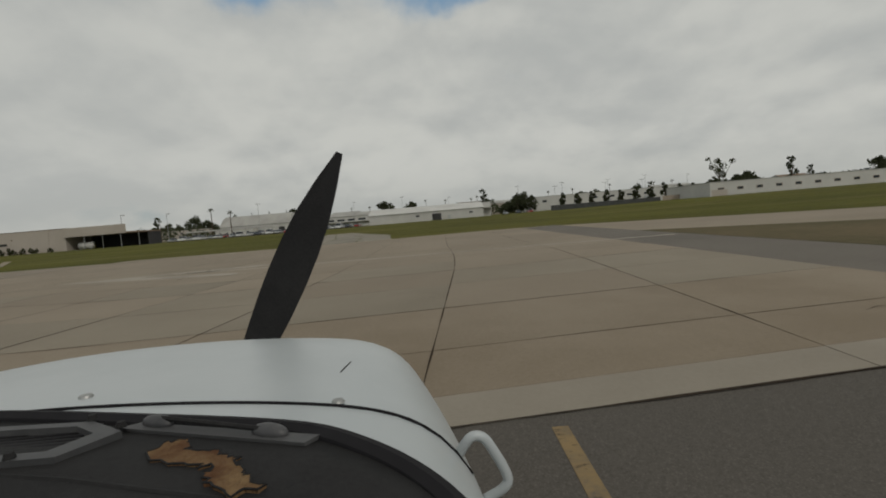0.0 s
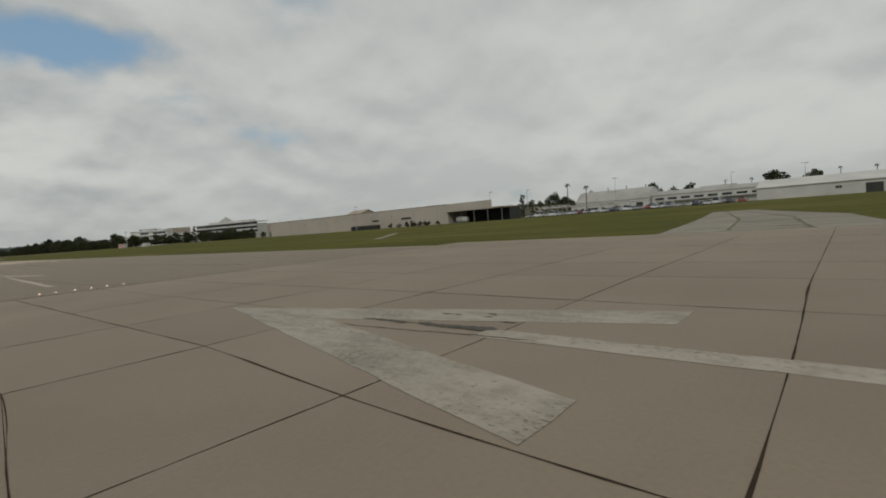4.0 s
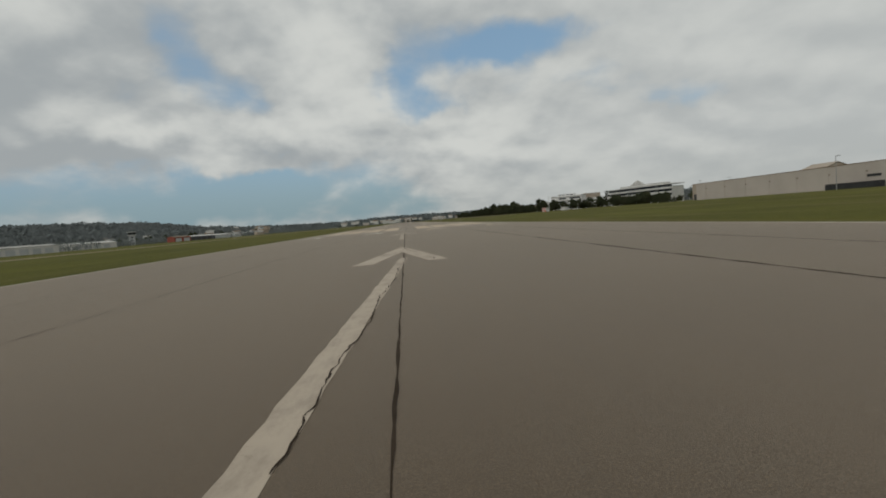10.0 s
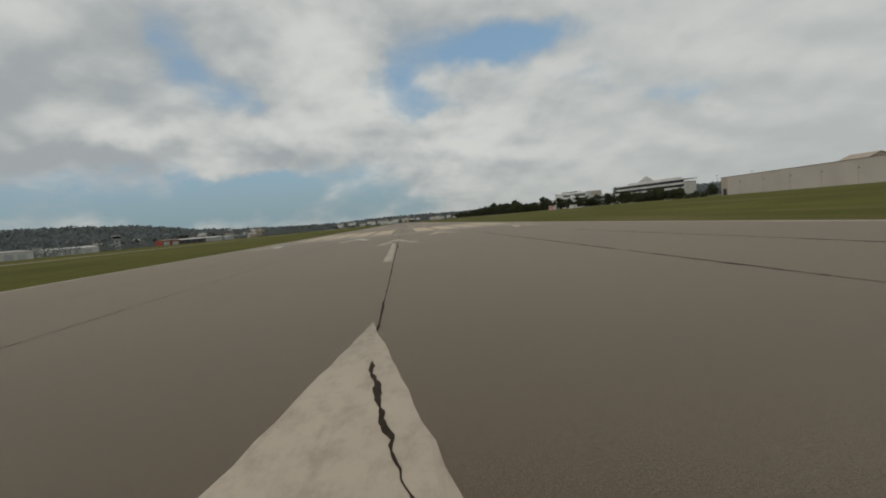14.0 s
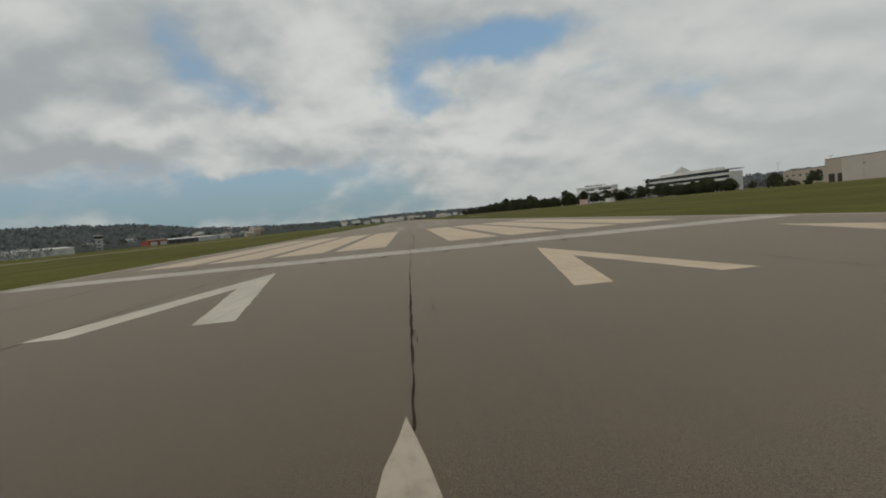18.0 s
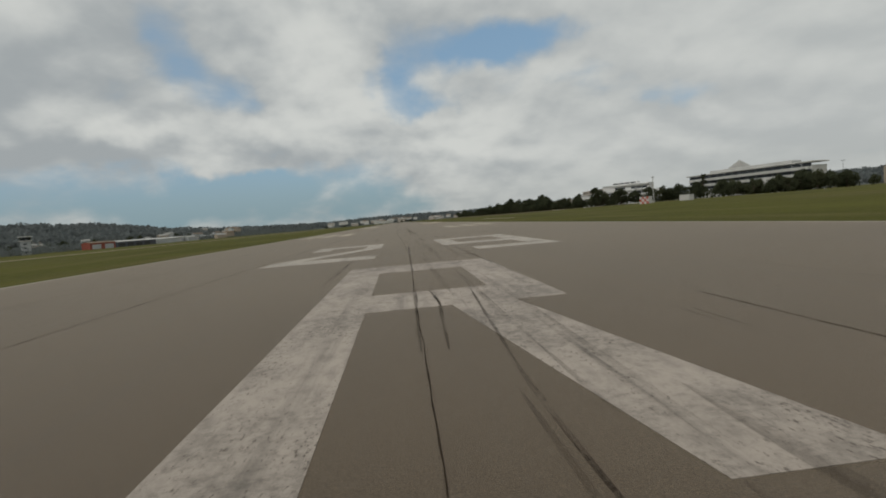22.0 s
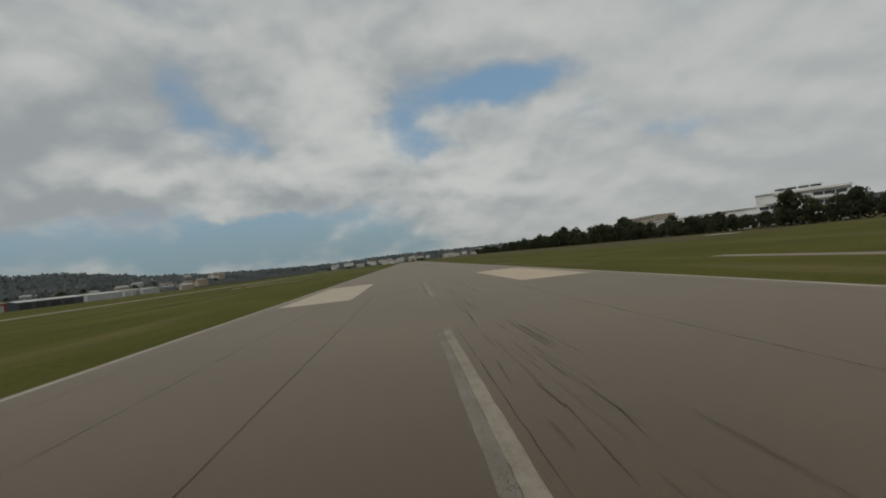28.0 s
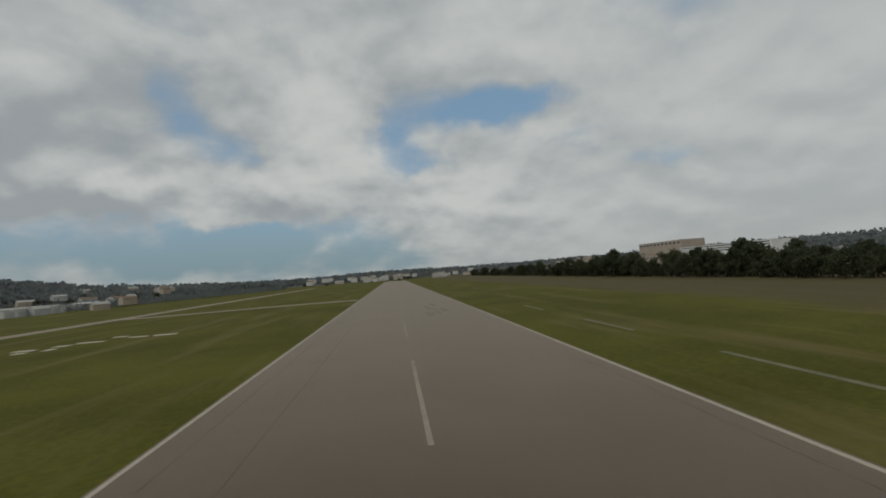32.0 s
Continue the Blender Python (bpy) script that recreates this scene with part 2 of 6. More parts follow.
def paint(name, colour, under, wear=0.5):
    """Road paint, worn off in flakes and rubbed dark along the runway."""
    m = bpy.data.materials.new(name)
    m.use_nodes = True
    q = Nodes(m.node_tree)
    at = q.n("NewGeometry").outputs["Position"]
    flakes = q.noise(at, 7.0, 6.0, 0.75)
    patches = q.noise(at, 0.35, 4.0, 0.6)
    run = q.noise(q.vec("MULTIPLY", at, (2.2, 0.05, 1.0)), 1.0, 5.0, 0.7)
    worn = q.ramp(q.math("ADD", q.math("MULTIPLY", flakes, 0.55), q.math("MULTIPLY", patches, 0.45)), 0.69 - 0.2 * wear, 0.78 - 0.1 * wear)
    c = q.mix(q.ramp(patches, 0.3, 0.75), colour, [0.84 * v for v in colour])
    c = q.mix(q.math("MULTIPLY", worn, 0.8), c, under)
    c = q.mix(q.math("MULTIPLY", q.ramp(run, 0.52, 0.78), 0.55 * wear), c, under)
    mottle = q.noise(q.vec("MULTIPLY", at, (1.0, 0.45, 1.0)), 3.2, 6.0, 0.68)
    c = q.mix(q.math("MULTIPLY", q.ramp(mottle, 0.42, 0.72), 0.5 * min(1.0, wear)), c, under)
    if wear > 0.85:
        pits = q.noise(q.vec("MULTIPLY", at, (1.0, 0.4, 1.0)), 24.0, 4.0, 0.62)
        where = q.noise(q.vec("MULTIPLY", at, (1.0, 0.25, 1.0)), 1.3, 3.0, 0.6)
        c = q.mix(q.math("MULTIPLY", q.ramp(q.math("ADD", q.math("MULTIPLY", pits, 0.7), q.math("MULTIPLY", where, 0.3)), 0.555, 0.65), 0.7), c, [0.36 * under[0], 0.31 * under[1], 0.27 * under[2]])
    b = q.n("BsdfPrincipled")
    q.put(c, b.inputs["Base Color"])
    b.inputs["Roughness"].default_value, b.inputs["Specular IOR Level"].default_value = 0.75, 0.25
    o = q.n("OutputMaterial")
    q.put(b.outputs[0], o.inputs[0])
    return m


def plain_glass(name, tint, rough=0.12):
    return surface(name, tint, [v * 1.4 for v in tint], rough, 0.3, 3.0, 0.2)


ASPHALT = surface("runway_asphalt", (0.0665, 0.0470, 0.0290), (0.1000, 0.0715, 0.0450), 0.8, 0.06, 26.0, 0.42, bump=0.7, bump_scale=60, streak=0.2, speck=0.8, sheen=0.30, fuzz=0.36)
TAXI = surface("taxiway_asphalt", (0.070, 0.062, 0.053), (0.105, 0.094, 0.082), 0.9, 0.09, 28.0, 0.45, bump=0.6, bump_scale=60, speck=0.3)
STRIP = surface("worn_grey_asphalt", (0.115, 0.102, 0.087), (0.165, 0.147, 0.125), 0.9, 0.12, 26.0, 0.4, bump=0.5, bump_scale=60, speck=0.25)
CONCRETE = surface("apron_concrete", (0.186, 0.150, 0.110), (0.240, 0.198, 0.149), 0.85, 0.12, 16.0, 0.3, bump=0.3, bump_scale=50, vary=0.06, fuzz=0.12)
BROWN = surface("stained_concrete", (0.175, 0.148, 0.110), (0.230, 0.197, 0.151), 0.85, 0.2, 16.0, 0.3, bump=0.3, bump_scale=50, vary=0.05, fuzz=0.12)
RUSTY = surface("rust_stained_concrete", (0.168, 0.130, 0.088), (0.235, 0.192, 0.142), 0.85, 0.3, 16.0, 0.3, bump=0.3, bump_scale=50, vary=0.05, fuzz=0.12)
OLD_SLAB = surface("old_cracked_concrete", (0.19, 0.172, 0.142), (0.28, 0.252, 0.205), 0.85, 0.35, 6.0, 0.45, bump=0.3, bump_scale=40, vary=0.12)
PALE_SLAB = surface("pale_concrete", (0.235, 0.205, 0.165), (0.285, 0.252, 0.205), 0.85, 0.4, 16.0, 0.3, bump=0.3, bump_scale=50, vary=0.05)
SEAL = surface("joint_sealant", (0.024, 0.0165, 0.011), (0.050, 0.036, 0.025), 0.95, 0.8, 9.0, 0.4, sheen=0.12)
TAR = surface("tar_patch", (0.070, 0.062, 0.053), (0.108, 0.097, 0.084), 0.85, 0.8, 22.0, 0.45, bump=0.4, bump_scale=60)


def smear(name, colour, most):
    """Thin rubber rubbed into the surface, so that the pavement shows through it."""
    m = surface(name, colour, [1.3 * v for v in colour], 0.9, 0.5, 20.0, 0.4)
    q = Nodes(m.node_tree, False)
    at = q.n("NewGeometry").outputs["Position"]
    run = q.noise(q.vec("MULTIPLY", at, (5.0, 0.3, 1.0)), 1.0, 5.0, 0.65)
    grain = q.noise(at, 18.0, 3.0, 0.6)
    f = q.math("MULTIPLY", q.ramp(q.math("ADD", q.math("MULTIPLY", run, 0.65), q.math("MULTIPLY", grain, 0.35)), 0.36, 0.66), most)
    b = next(n for n in m.node_tree.nodes if n.type == "BSDF_PRINCIPLED")
    q.put(f, b.inputs["Alpha"])
    return m


RUBBER_LINE = smear("dark_rubber_line", (0.030, 0.0205, 0.014), 0.72)
RUBBER_FILM = smear("tyre_rubber_film", (0.036, 0.027, 0.020), 0.26)
WHITE = paint("white_runway_paint", (0.53, 0.48, 0.395), (0.16, 0.14, 0.12), 0.35)
CREAM = paint("cream_runway_paint", (0.55, 0.438, 0.315), (0.24, 0.195, 0.14), 0.5)
WORN = paint("worn_runway_paint", (0.435, 0.372, 0.315), (0.15, 0.13, 0.11), 1.15)
OLD = paint("old_faded_paint", (0.235, 0.203, 0.162), (0.155, 0.13, 0.10), 1.2)
FADED = paint("faded_runway_paint", (0.37, 0.33, 0.27), (0.165, 0.14, 0.11), 1.0)
SCUFFED = paint("scuffed_runway_paint", (0.49, 0.435, 0.37), (0.16, 0.14, 0.115), 0.9)
TAN = paint("tan_runway_paint", (0.445, 0.375, 0.295), (0.15, 0.125, 0.10), 0.75)
BAR = paint("pale_runway_paint", (0.52, 0.440, 0.332), (0.16, 0.14, 0.11), 0.35)
YELLOW = paint("yellow_taxi_paint", (0.26, 0.18, 0.085), (0.10, 0.09, 0.08), 1.0)
DASH = paint("faded_centreline_paint", (0.315, 0.268, 0.208), (0.135, 0.11, 0.085), 0.84)
EDGE = paint("edge_line_paint", (0.45, 0.395, 0.315), (0.16, 0.14, 0.12), 0.6)
GRASS = turf("grass")
DRY = surface("dry_grass", (0.062, 0.056, 0.022), (0.125, 0.092, 0.048), 0.95, 0.1, 2.0, 0.35, bump=0.6, bump_scale=6)
BEIGE = surface("beige_stucco", (0.40, 0.355, 0.31), (0.46, 0.41, 0.36), 0.85, 0.08, 3.0, 0.2)
BEIGE_B = surface("tan_stucco", (0.33, 0.275, 0.22), (0.40, 0.34, 0.275), 0.85, 0.08, 3.0, 0.2)
PALE = surface("white_painted_wall", (0.47, 0.46, 0.435), (0.57, 0.56, 0.53), 0.8, 0.1, 2.0, 0.2)
WHITE_WALL = surface("bright_white_wall", (0.62, 0.61, 0.59), (0.72, 0.71, 0.69), 0.8, 0.1, 2.0, 0.2)
GREY_WALL = surface("grey_metal_wall", (0.34, 0.35, 0.35), (0.43, 0.44, 0.44), 0.6, 0.12, 2.0, 0.2)
ROOF = surface("pale_flat_roof", (0.30, 0.29, 0.27), (0.40, 0.39, 0.36), 0.85, 0.1, 2.0, 0.2)
ROOF_DARK = surface("brown_roof", (0.16, 0.12, 0.09), (0.24, 0.18, 0.13), 0.85, 0.1, 2.0, 0.2)
# near-black of doors, vents, louvres and slats; on the bay walls it paints shade
DARK = surface("dark_panels_and_bay_shade", (0.014, 0.014, 0.015), (0.035, 0.034, 0.033), 0.6, 0.3, 2.0, 0.3)
GLASS = plain_glass("dark_window_glass", (0.028, 0.033, 0.038), 0.15)
OVERGROWN = surface("overgrown_concrete", (0.10, 0.105, 0.05), (0.19, 0.175, 0.11), 0.9, 0.4, 3.0, 0.4)
SCREEN = surface("dark_fence_screen", (0.05, 0.052, 0.05), (0.09, 0.092, 0.088), 0.85, 0.5, 6.0, 0.4)
RED = surface("red_painted_metal", (0.36, 0.06, 0.035), (0.46, 0.09, 0.05), 0.6, 0.3, 3.0, 0.2)
BRICK_RED = surface("dull_red_wall", (0.20, 0.055, 0.04), (0.28, 0.085, 0.06), 0.8, 0.3, 3.0, 0.2)
STEEL = surface("galvanised_steel", (0.28, 0.28, 0.27), (0.40, 0.40, 0.39), 0.45, 1.0, 12.0, 0.3, metal=0.6)
CAR_A = surface("white_car_paint", (0.58, 0.58, 0.57), (0.68, 0.68, 0.67), 0.3, 1.0, 5.0, 0.1)
CAR_B = surface("dark_car_paint", (0.03, 0.035, 0.05), (0.06, 0.065, 0.08), 0.3, 1.0, 5.0, 0.1)
CAR_C = surface("silver_car_paint", (0.30, 0.31, 0.32), (0.38, 0.39, 0.40), 0.3, 1.0, 5.0, 0.1)
CAR_D = surface("red_car_paint", (0.28, 0.03, 0.03), (0.36, 0.05, 0.04), 0.3, 1.0, 5.0, 0.1)
BARK = surface("bark", (0.06, 0.045, 0.032), (0.13, 0.10, 0.075), 0.95, 1.0, 14.0, 0.4)
LEAF = surface("tree_leaves", (0.044, 0.052, 0.029), (0.094, 0.103, 0.055), 0.9, 0.25, 2.5, 0.5)
LEAF_B = surface("olive_leaves", (0.052, 0.060, 0.032), (0.108, 0.113, 0.060), 0.9, 0.25, 2.5, 0.5)

def leafy(m):
    """Leaves let some of the light through."""
    q = Nodes(m.node_tree, False)
    b = next(n for n in m.node_tree.nodes if n.type == "BSDF_PRINCIPLED")
    o = next(n for n in m.node_tree.nodes if n.type == "OUTPUT_MATERIAL")
    t = q.n("BsdfTranslucent")
    q.put(b.inputs["Base Color"].links[0].from_socket, t.inputs["Color"])
    mix = q.n("MixShader")
    mix.inputs[0].default_value = 0.45
    q.put(b.outputs[0], mix.inputs[1]), q.put(t.outputs[0], mix.inputs[2])
    q.put(mix.outputs[0], o.inputs[0])
    return m


leafy(LEAF), leafy(LEAF_B)
# pale blue-grey base colours: distance haze is painted into far woods and hills
HAZED_WOODS = leafy(surface("haze_painted_woods", (0.145, 0.162, 0.162), (0.205, 0.222, 0.215), 0.95, 0.02, 0.12, 0.5))
HAZED_HILL = surface("haze_painted_hill", (0.105, 0.120, 0.118), (0.158, 0.174, 0.166), 0.95, 0.02, 0.12, 0.5)


# ---------------------------------------------------------------- mesh helpers
def mesh_from(name, verts, faces):
    me = bpy.data.meshes.new(name)
    me.from_pydata([tuple(v) for v in verts], [], faces)
    me.update()
    return me


def part(name, bm, material, parent=None, label="", smooth=False):
    me = bpy.data.meshes.new(name)
    if smooth:
        for f in bm.faces:
            f.smooth = True
    bm.to_mesh(me)
    bm.free()
    me.materials.append(material)
    ob = new(name, me)
    if parent is not None:
        ob.parent = parent
    if label:
        tagged(ob, label)
    return ob


def piece(name, me, material, parent=None, place=(0, 0, 0), label=""):
    if not me.materials:
        me.materials.append(material)
    ob = new(name, me)
    ob.location = place
    if parent is not None:
        ob.parent = parent
    if label:
        tagged(ob, label)
    return ob


def add_box(bm, lo, hi, bevel=0.0, turn=None):
    """A box between two corners, with slightly rounded edges."""
    c = [(a + b) / 2 for a, b in zip(lo, hi)]
    s = [b - a for a, b in zip(lo, hi)]
    made = bmesh.ops.create_cube(bm, size=1.0, matrix=Matrix.Translation(c) @ Matrix.Diagonal((*s, 1)))
    if bevel:
        edges = list({e for v in made["verts"] for e in v.link_edges})
        made = bmesh.ops.bevel(bm, geom=edges, offset=bevel, segments=1, affect="EDGES")
    if turn is not None:
        bmesh.ops.transform(bm, matrix=turn, verts=made["verts"])
    return made["verts"]


def box(lo, hi, bevel=0.0):
    bm = bmesh.new()
    add_box(bm, lo, hi, bevel)
    return bm


def rod(bm, a, b, r0, r1=None, sides=8):
    a, b = Vector(a), Vector(b)
    d = b - a
    m = Matrix.Translation((a + b) / 2) @ d.to_track_quat("Z", "Y").to_matrix().to_4x4()
    bmesh.ops.create_cone(bm, cap_ends=True, segments=sides, radius1=r0, radius2=r0 if r1 is None else r1, depth=d.length, matrix=m)


def poly(outlines, z, thick=0.004):
    """Flat coats with a real edge: each outline a list of x, y, laid at height z."""
    bm = bmesh.new()
    for o in outlines:
        top = [bm.verts.new((x, y, z)) for x, y in o]
        low = [bm.verts.new((x, y, z - thick)) for x, y in o]
        face = bm.faces.new(top)
        if face.normal.z < 0 or (face.normal_update() or face.normal.z < 0):
            face.normal_flip()
        for i in range(len(o)):
            j = (i + 1) % len(o)
            bm.faces.new((top[i], top[j], low[j], low[i]))
    return bm


def rect(x0, x1, y0, y1):
    return [(x0, y0), (x1, y0), (x1, y1), (x0, y1)]


def empty(name, x=0.0, y=0.0, z=0.0, turn=0.0):
    ob = new(name)
    ob.matrix_world = pose(x, y, z, 0, 0, turn)
    return ob

# ---------------------------------------------------------------- ground, runway, apron
CX = -0.6                                  # the painted centreline


def rise(x, y):
    """The field lies level and rises a little towards the buildings beside it."""
    z = -0.05
    t = min(max((x - 38) / 95, 0), 1)
    z += 1.25 * t * t * (3 - 2 * t)
    t = min(max((-40 - x) / 110, 0), 1)
    z -= 1.0 * t * t * (3 - 2 * t)
    if y < -157:
        t = min(max((-175 - y) / 60, 0), 1) * min(max((x - 20) / 60, 0), 1)
        z += 0.6 * t
    if abs(x) < 36 and -190 < y:
        z = -0.05
    return z


def ground_sheet():
    xs = sorted(set([-4500, -2500, -1500, -1000, -700, -500, -400, -320, -260] + list(range(-220, 221, 10)) + [260, 320, 400, 500, 700, 1000, 1500, 2500, 4500]))
    ys = sorted(set([-4000, -2000, -1000, -600, -450, -350] + list(range(-300, 1001, 25)) + [1150, 1300, 1500, 2000, 3000, 4700]))
    verts = [(x, y, rise(x, y)) for y in ys for x in xs]
    w = len(xs)
    faces = [(j * w + i, j * w + i + 1, (j + 1) * w + i + 1, (j + 1) * w + i) for j in range(len(ys) - 1) for i in range(w - 1)]
    me = mesh_from("ground", verts, faces)
    me.materials.append(GRASS)
    for p in me.polygons:
        p.use_smooth = True
    return tagged(new("ground", me), "short green grass of the airfield with dry patches", "grass", kind="structure")


ground = ground_sheet()
runway = tagged(part("runway", box((-22.85, -111.3, -0.3), (22.8, 1500, 0.0)), ASPHALT), "weathered brown-grey asphalt runway with worn white markings", "runway", kind="structure")
apron = tagged(part("pavement", poly([[(-21.9, -155.1), (25.6, -155.1), (25.6, -111.32), (-23.15, -111.32), (-23.15, -124), (-24.1, -129.0), (-24.5, -133.1), (-24.3, -136.8), (-23.75, -140.9)]], -0.008, 0.3), SEAL), "concrete apron of square slabs with dark sealed joints", "pavement", kind="structure")
taxiway = tagged(part("taxiway", poly([[(-140, -160.5), (-21.5, -160.5), (-21.5, -155.12), (-23.5, -141.0), (-24.0, -136), (-23.3, -128), (-140, -128)]], -0.012, 0.3), TAXI), "dark asphalt taxiway meeting the concrete apron", "taxiway", kind="structure")
tagged(part("taxiway_strip", box((-23.05, -159.0, -0.3), (28.9, -155.11, -0.004)), STRIP), "grey asphalt strip along the apron edge", "pavement", kind="structure")
tagged(part("pavement_strip", poly([[(5, -159.01), (27, -159.01), (-34, -233.4), (-56, -233.4)]], 0.0, 0.3), CONCRETE), "pale concrete strip leading off across the grass", "pavement", kind="structure")
tagged(part("verge", poly([[(-120, -160.51), (-22, -160.51), (-22, -159.01), (4.7, -159.01), (-18, -186.7), (-120, -186.7)]], 0.005, 0.3), DRY), "brown dry grass island beside the taxiway", "grass", kind="structure")
tagged(part("pavement_edge", poly([[(25.61, -126), (26.7, -140.5), (28.9, -150), (28.9, -155.1), (25.61, -155.1)]], -0.003, 0.3), CONCRETE), "widening concrete edge of the apron beside the grass", "pavement", kind="structure")
# cracked old slabs that lead from the apron to the works, weeds in their joints
spur = bmesh.new()
last = None
cols = list(range(0, 13))
def spur_edge(i):
    x = 25.9 + 3.8 * i
    return x, -128.2 + 0.125 * (x - 25.6), (-140.4 + 0.12 * (x - 26) if x < 46 else -138.0 + (x - 46) * 0.4)
for i in cols:
    x, yn, ys = spur_edge(i)
    pair = [spur.verts.new((x, y, rise(x, y) + 0.035)) for y in (ys, yn)]
    if last:
        spur.faces.new((last[0], pair[0], pair[1], last[1]))
    last = pair
spur = tagged(part("pavement_spur", spur, OVERGROWN), "old cracked concrete pad between the apron and the works", "pavement", kind="structure")
rng = random.Random(8)
for i in cols[:-1]:
    (xa, na, sa), (xb, nb, sb) = spur_edge(i), spur_edge(i + 1)
    for j in range(3):
        q4 = [(xa + 0.12, sa + (na - sa) * j / 3 + 0.12), (xb - 0.12, sb + (nb - sb) * j / 3 + 0.12), (xb - 0.12, sb + (nb - sb) * (j + 1) / 3 - 0.12), (xa + 0.12, sa + (na - sa) * (j + 1) / 3 - 0.12)]
        q4 = [(x + rng.uniform(-0.1, 0.1), y + rng.uniform(-0.1, 0.1)) for x, y in q4]
        top = [(x, y, rise(x, y) + 0.07) for x, y in q4]
        low = [(x, y, z - 0.07) for x, y, z in top]
        me = mesh_from("slab", top + low, [(0, 1, 2, 3)] + [(k_ + 4, (k_ + 1) % 4 + 4, (k_ + 1) % 4, k_) for k_ in range(4)])
        piece("slab", me, OLD_SLAB, spur)
for k_, (x0, x1, y0, y1) in enumerate(((-158, -147, -100, 1300), (-147, -24, 640, 652), (40.5, 43, 240, 300))):
    bm = bmesh.new()
    n = 40
    for i in range(n):
        if k_ != 1:
            a, b = y0 + (y1 - y0) * i / n, y0 + (y1 - y0) * (i + 1) / n
            q4 = [(x0, a), (x1, a), (x1, b), (x0, b)]
        else:
            a, b = x0 + (x1 - x0) * i / n, x0 + (x1 - x0) * (i + 1) / n
            q4 = [(a, y0), (b, y0), (b, y1), (a, y1)]
        bm.faces.new([bm.verts.new((x, y, rise(x, y) + 0.05)) for x, y in q4])
    bmesh.ops.remove_doubles(bm, verts=bm.verts, dist=0.001)
    ob = part("taxiway_strip", bm, CONCRETE)
    ob.modifiers.new("depth", "SOLIDIFY").thickness = 0.2
    tagged(ob, "pale paved taxiway strip across the grass", "taxiway", kind="structure")


fray = random.Random(31)


def frayed(outline, step=0.45, amount=0.022):
    """Painted edges are a little ragged."""
    out = []
    for (xa, ya), (xb, yb) in zip(outline, outline[1:] + outline[:1]):
        n = max(1, int(math.hypot(xb - xa, yb - ya) / step))
        out.append((xa, ya))
        for i in range(1, n):
            out.append((xa + (xb - xa) * i / n + fray.uniform(-amount, amount), ya + (yb - ya) * i / n + fray.uniform(-amount, amount)))
    return out


def coat(name, outlines, material, label="", z=0.005):
    return part(name, poly([frayed(o) if len(outlines) == 1 and max(y for _, y in o) < 360 else o for o in outlines], z), material, runway, label)


# four worn arrows that point up the centreline
def arrow(cx, tip, end, half, leg, shaft, long, material, name="arrow_marking", off=0.0):
    inner = tip - (tip - end) * leg / half * 1.05
    outline = [(cx, tip), (cx + half, end), (cx + half - leg, end), (cx, inner), (cx - half + leg, end), (cx - half, end)]
    coat(name, [outline], material, "worn white arrowhead painted on the pavement")
    if shaft:
        coat("arrow_shaft", [rect(cx + off - shaft / 2, cx + off + shaft / 2, end + 2.6 - long, end + 2.6)], material, "worn white painted arrow shaft")


arrow(-1.7, -125.2, -136.0, 2.9, 1.1, 0.52, 25.0, FADED, off=0.2)
arrow(CX - 0.1, -72.2, -86.2, 2.2, 0.95, 0, 0, TAN)
coat("arrow_shaft", [[(-1.92, -104.8), (-1.50, -104.8), (-0.36, -83.6), (-0.76, -83.6)]], TAN, "worn white painted arrow shaft")
arrow(CX - 0.05, -24.7, -37.8, 2.15, 0.92, 0.42, 22.0, TAN, off=-0.25)
for cx in (-18.0, -6.5, 5.25, 16.75):
    arrow(cx, -7.3, -18.6, 2.18, 0.9, 0, 0, CREAM if cx > 0 else WHITE, "threshold_arrowhead")
coat("threshold_bar", [rect(-21.6, 21.6, -3.05, 0.0)], SCUFFED, "broad worn white bar across the runway")
for side in (-1, 1):
    for a, b in ((2.3, 5.93), (6.78, 10.4), (11.4, 15.0), (15.95, 19.6)):
        x0, x1 = sorted((side * a + 0.05, side * b + 0.05))
        coat("threshold_stripe", [rect(x0, x1, 5.95, 51.7)], CREAM, "long cream painted stripe on the asphalt")
# the runway's letter and number, 18 m tall
coat("runway_letter", [rect(-2.8, -1.5, 64.2, 82.0), rect(-1.5, 2.9, 79.3, 82.0), rect(1.55, 2.9, 71.5, 79.3), rect(-1.5, 1.55, 71.5, 73.9),
                       [(1.4, 64.2), (2.85, 64.2), (1.75, 71.5), (0.35, 71.5)]], WORN, "worn white letter R painted on the asphalt")
coat("runway_digit", [rect(2.3, 8.5, 102.6, 105.1), rect(2.3, 3.6, 94.6, 102.6), rect(7.1, 8.5, 88.1, 102.6), rect(3.6, 7.1, 94.6, 97.2), rect(3.7, 7.1, 88.1, 90.5)],
     SCUFFED, "white number nine painted on the asphalt")
coat("runway_digit", [rect(-8.2, -2.1, 87.5, 90.2), [(-8.2, 90.2), (-6.5, 90.2), (-2.1, 98.2), (-3.6, 98.2)], rect(-3.4, -2.1, 98.2, 105.2),
                      rect(-7.6, -3.4, 102.8, 105.2), rect(-7.6, -6.2, 99.8, 102.8)], SCUFFED, "white number two painted on the asphalt")
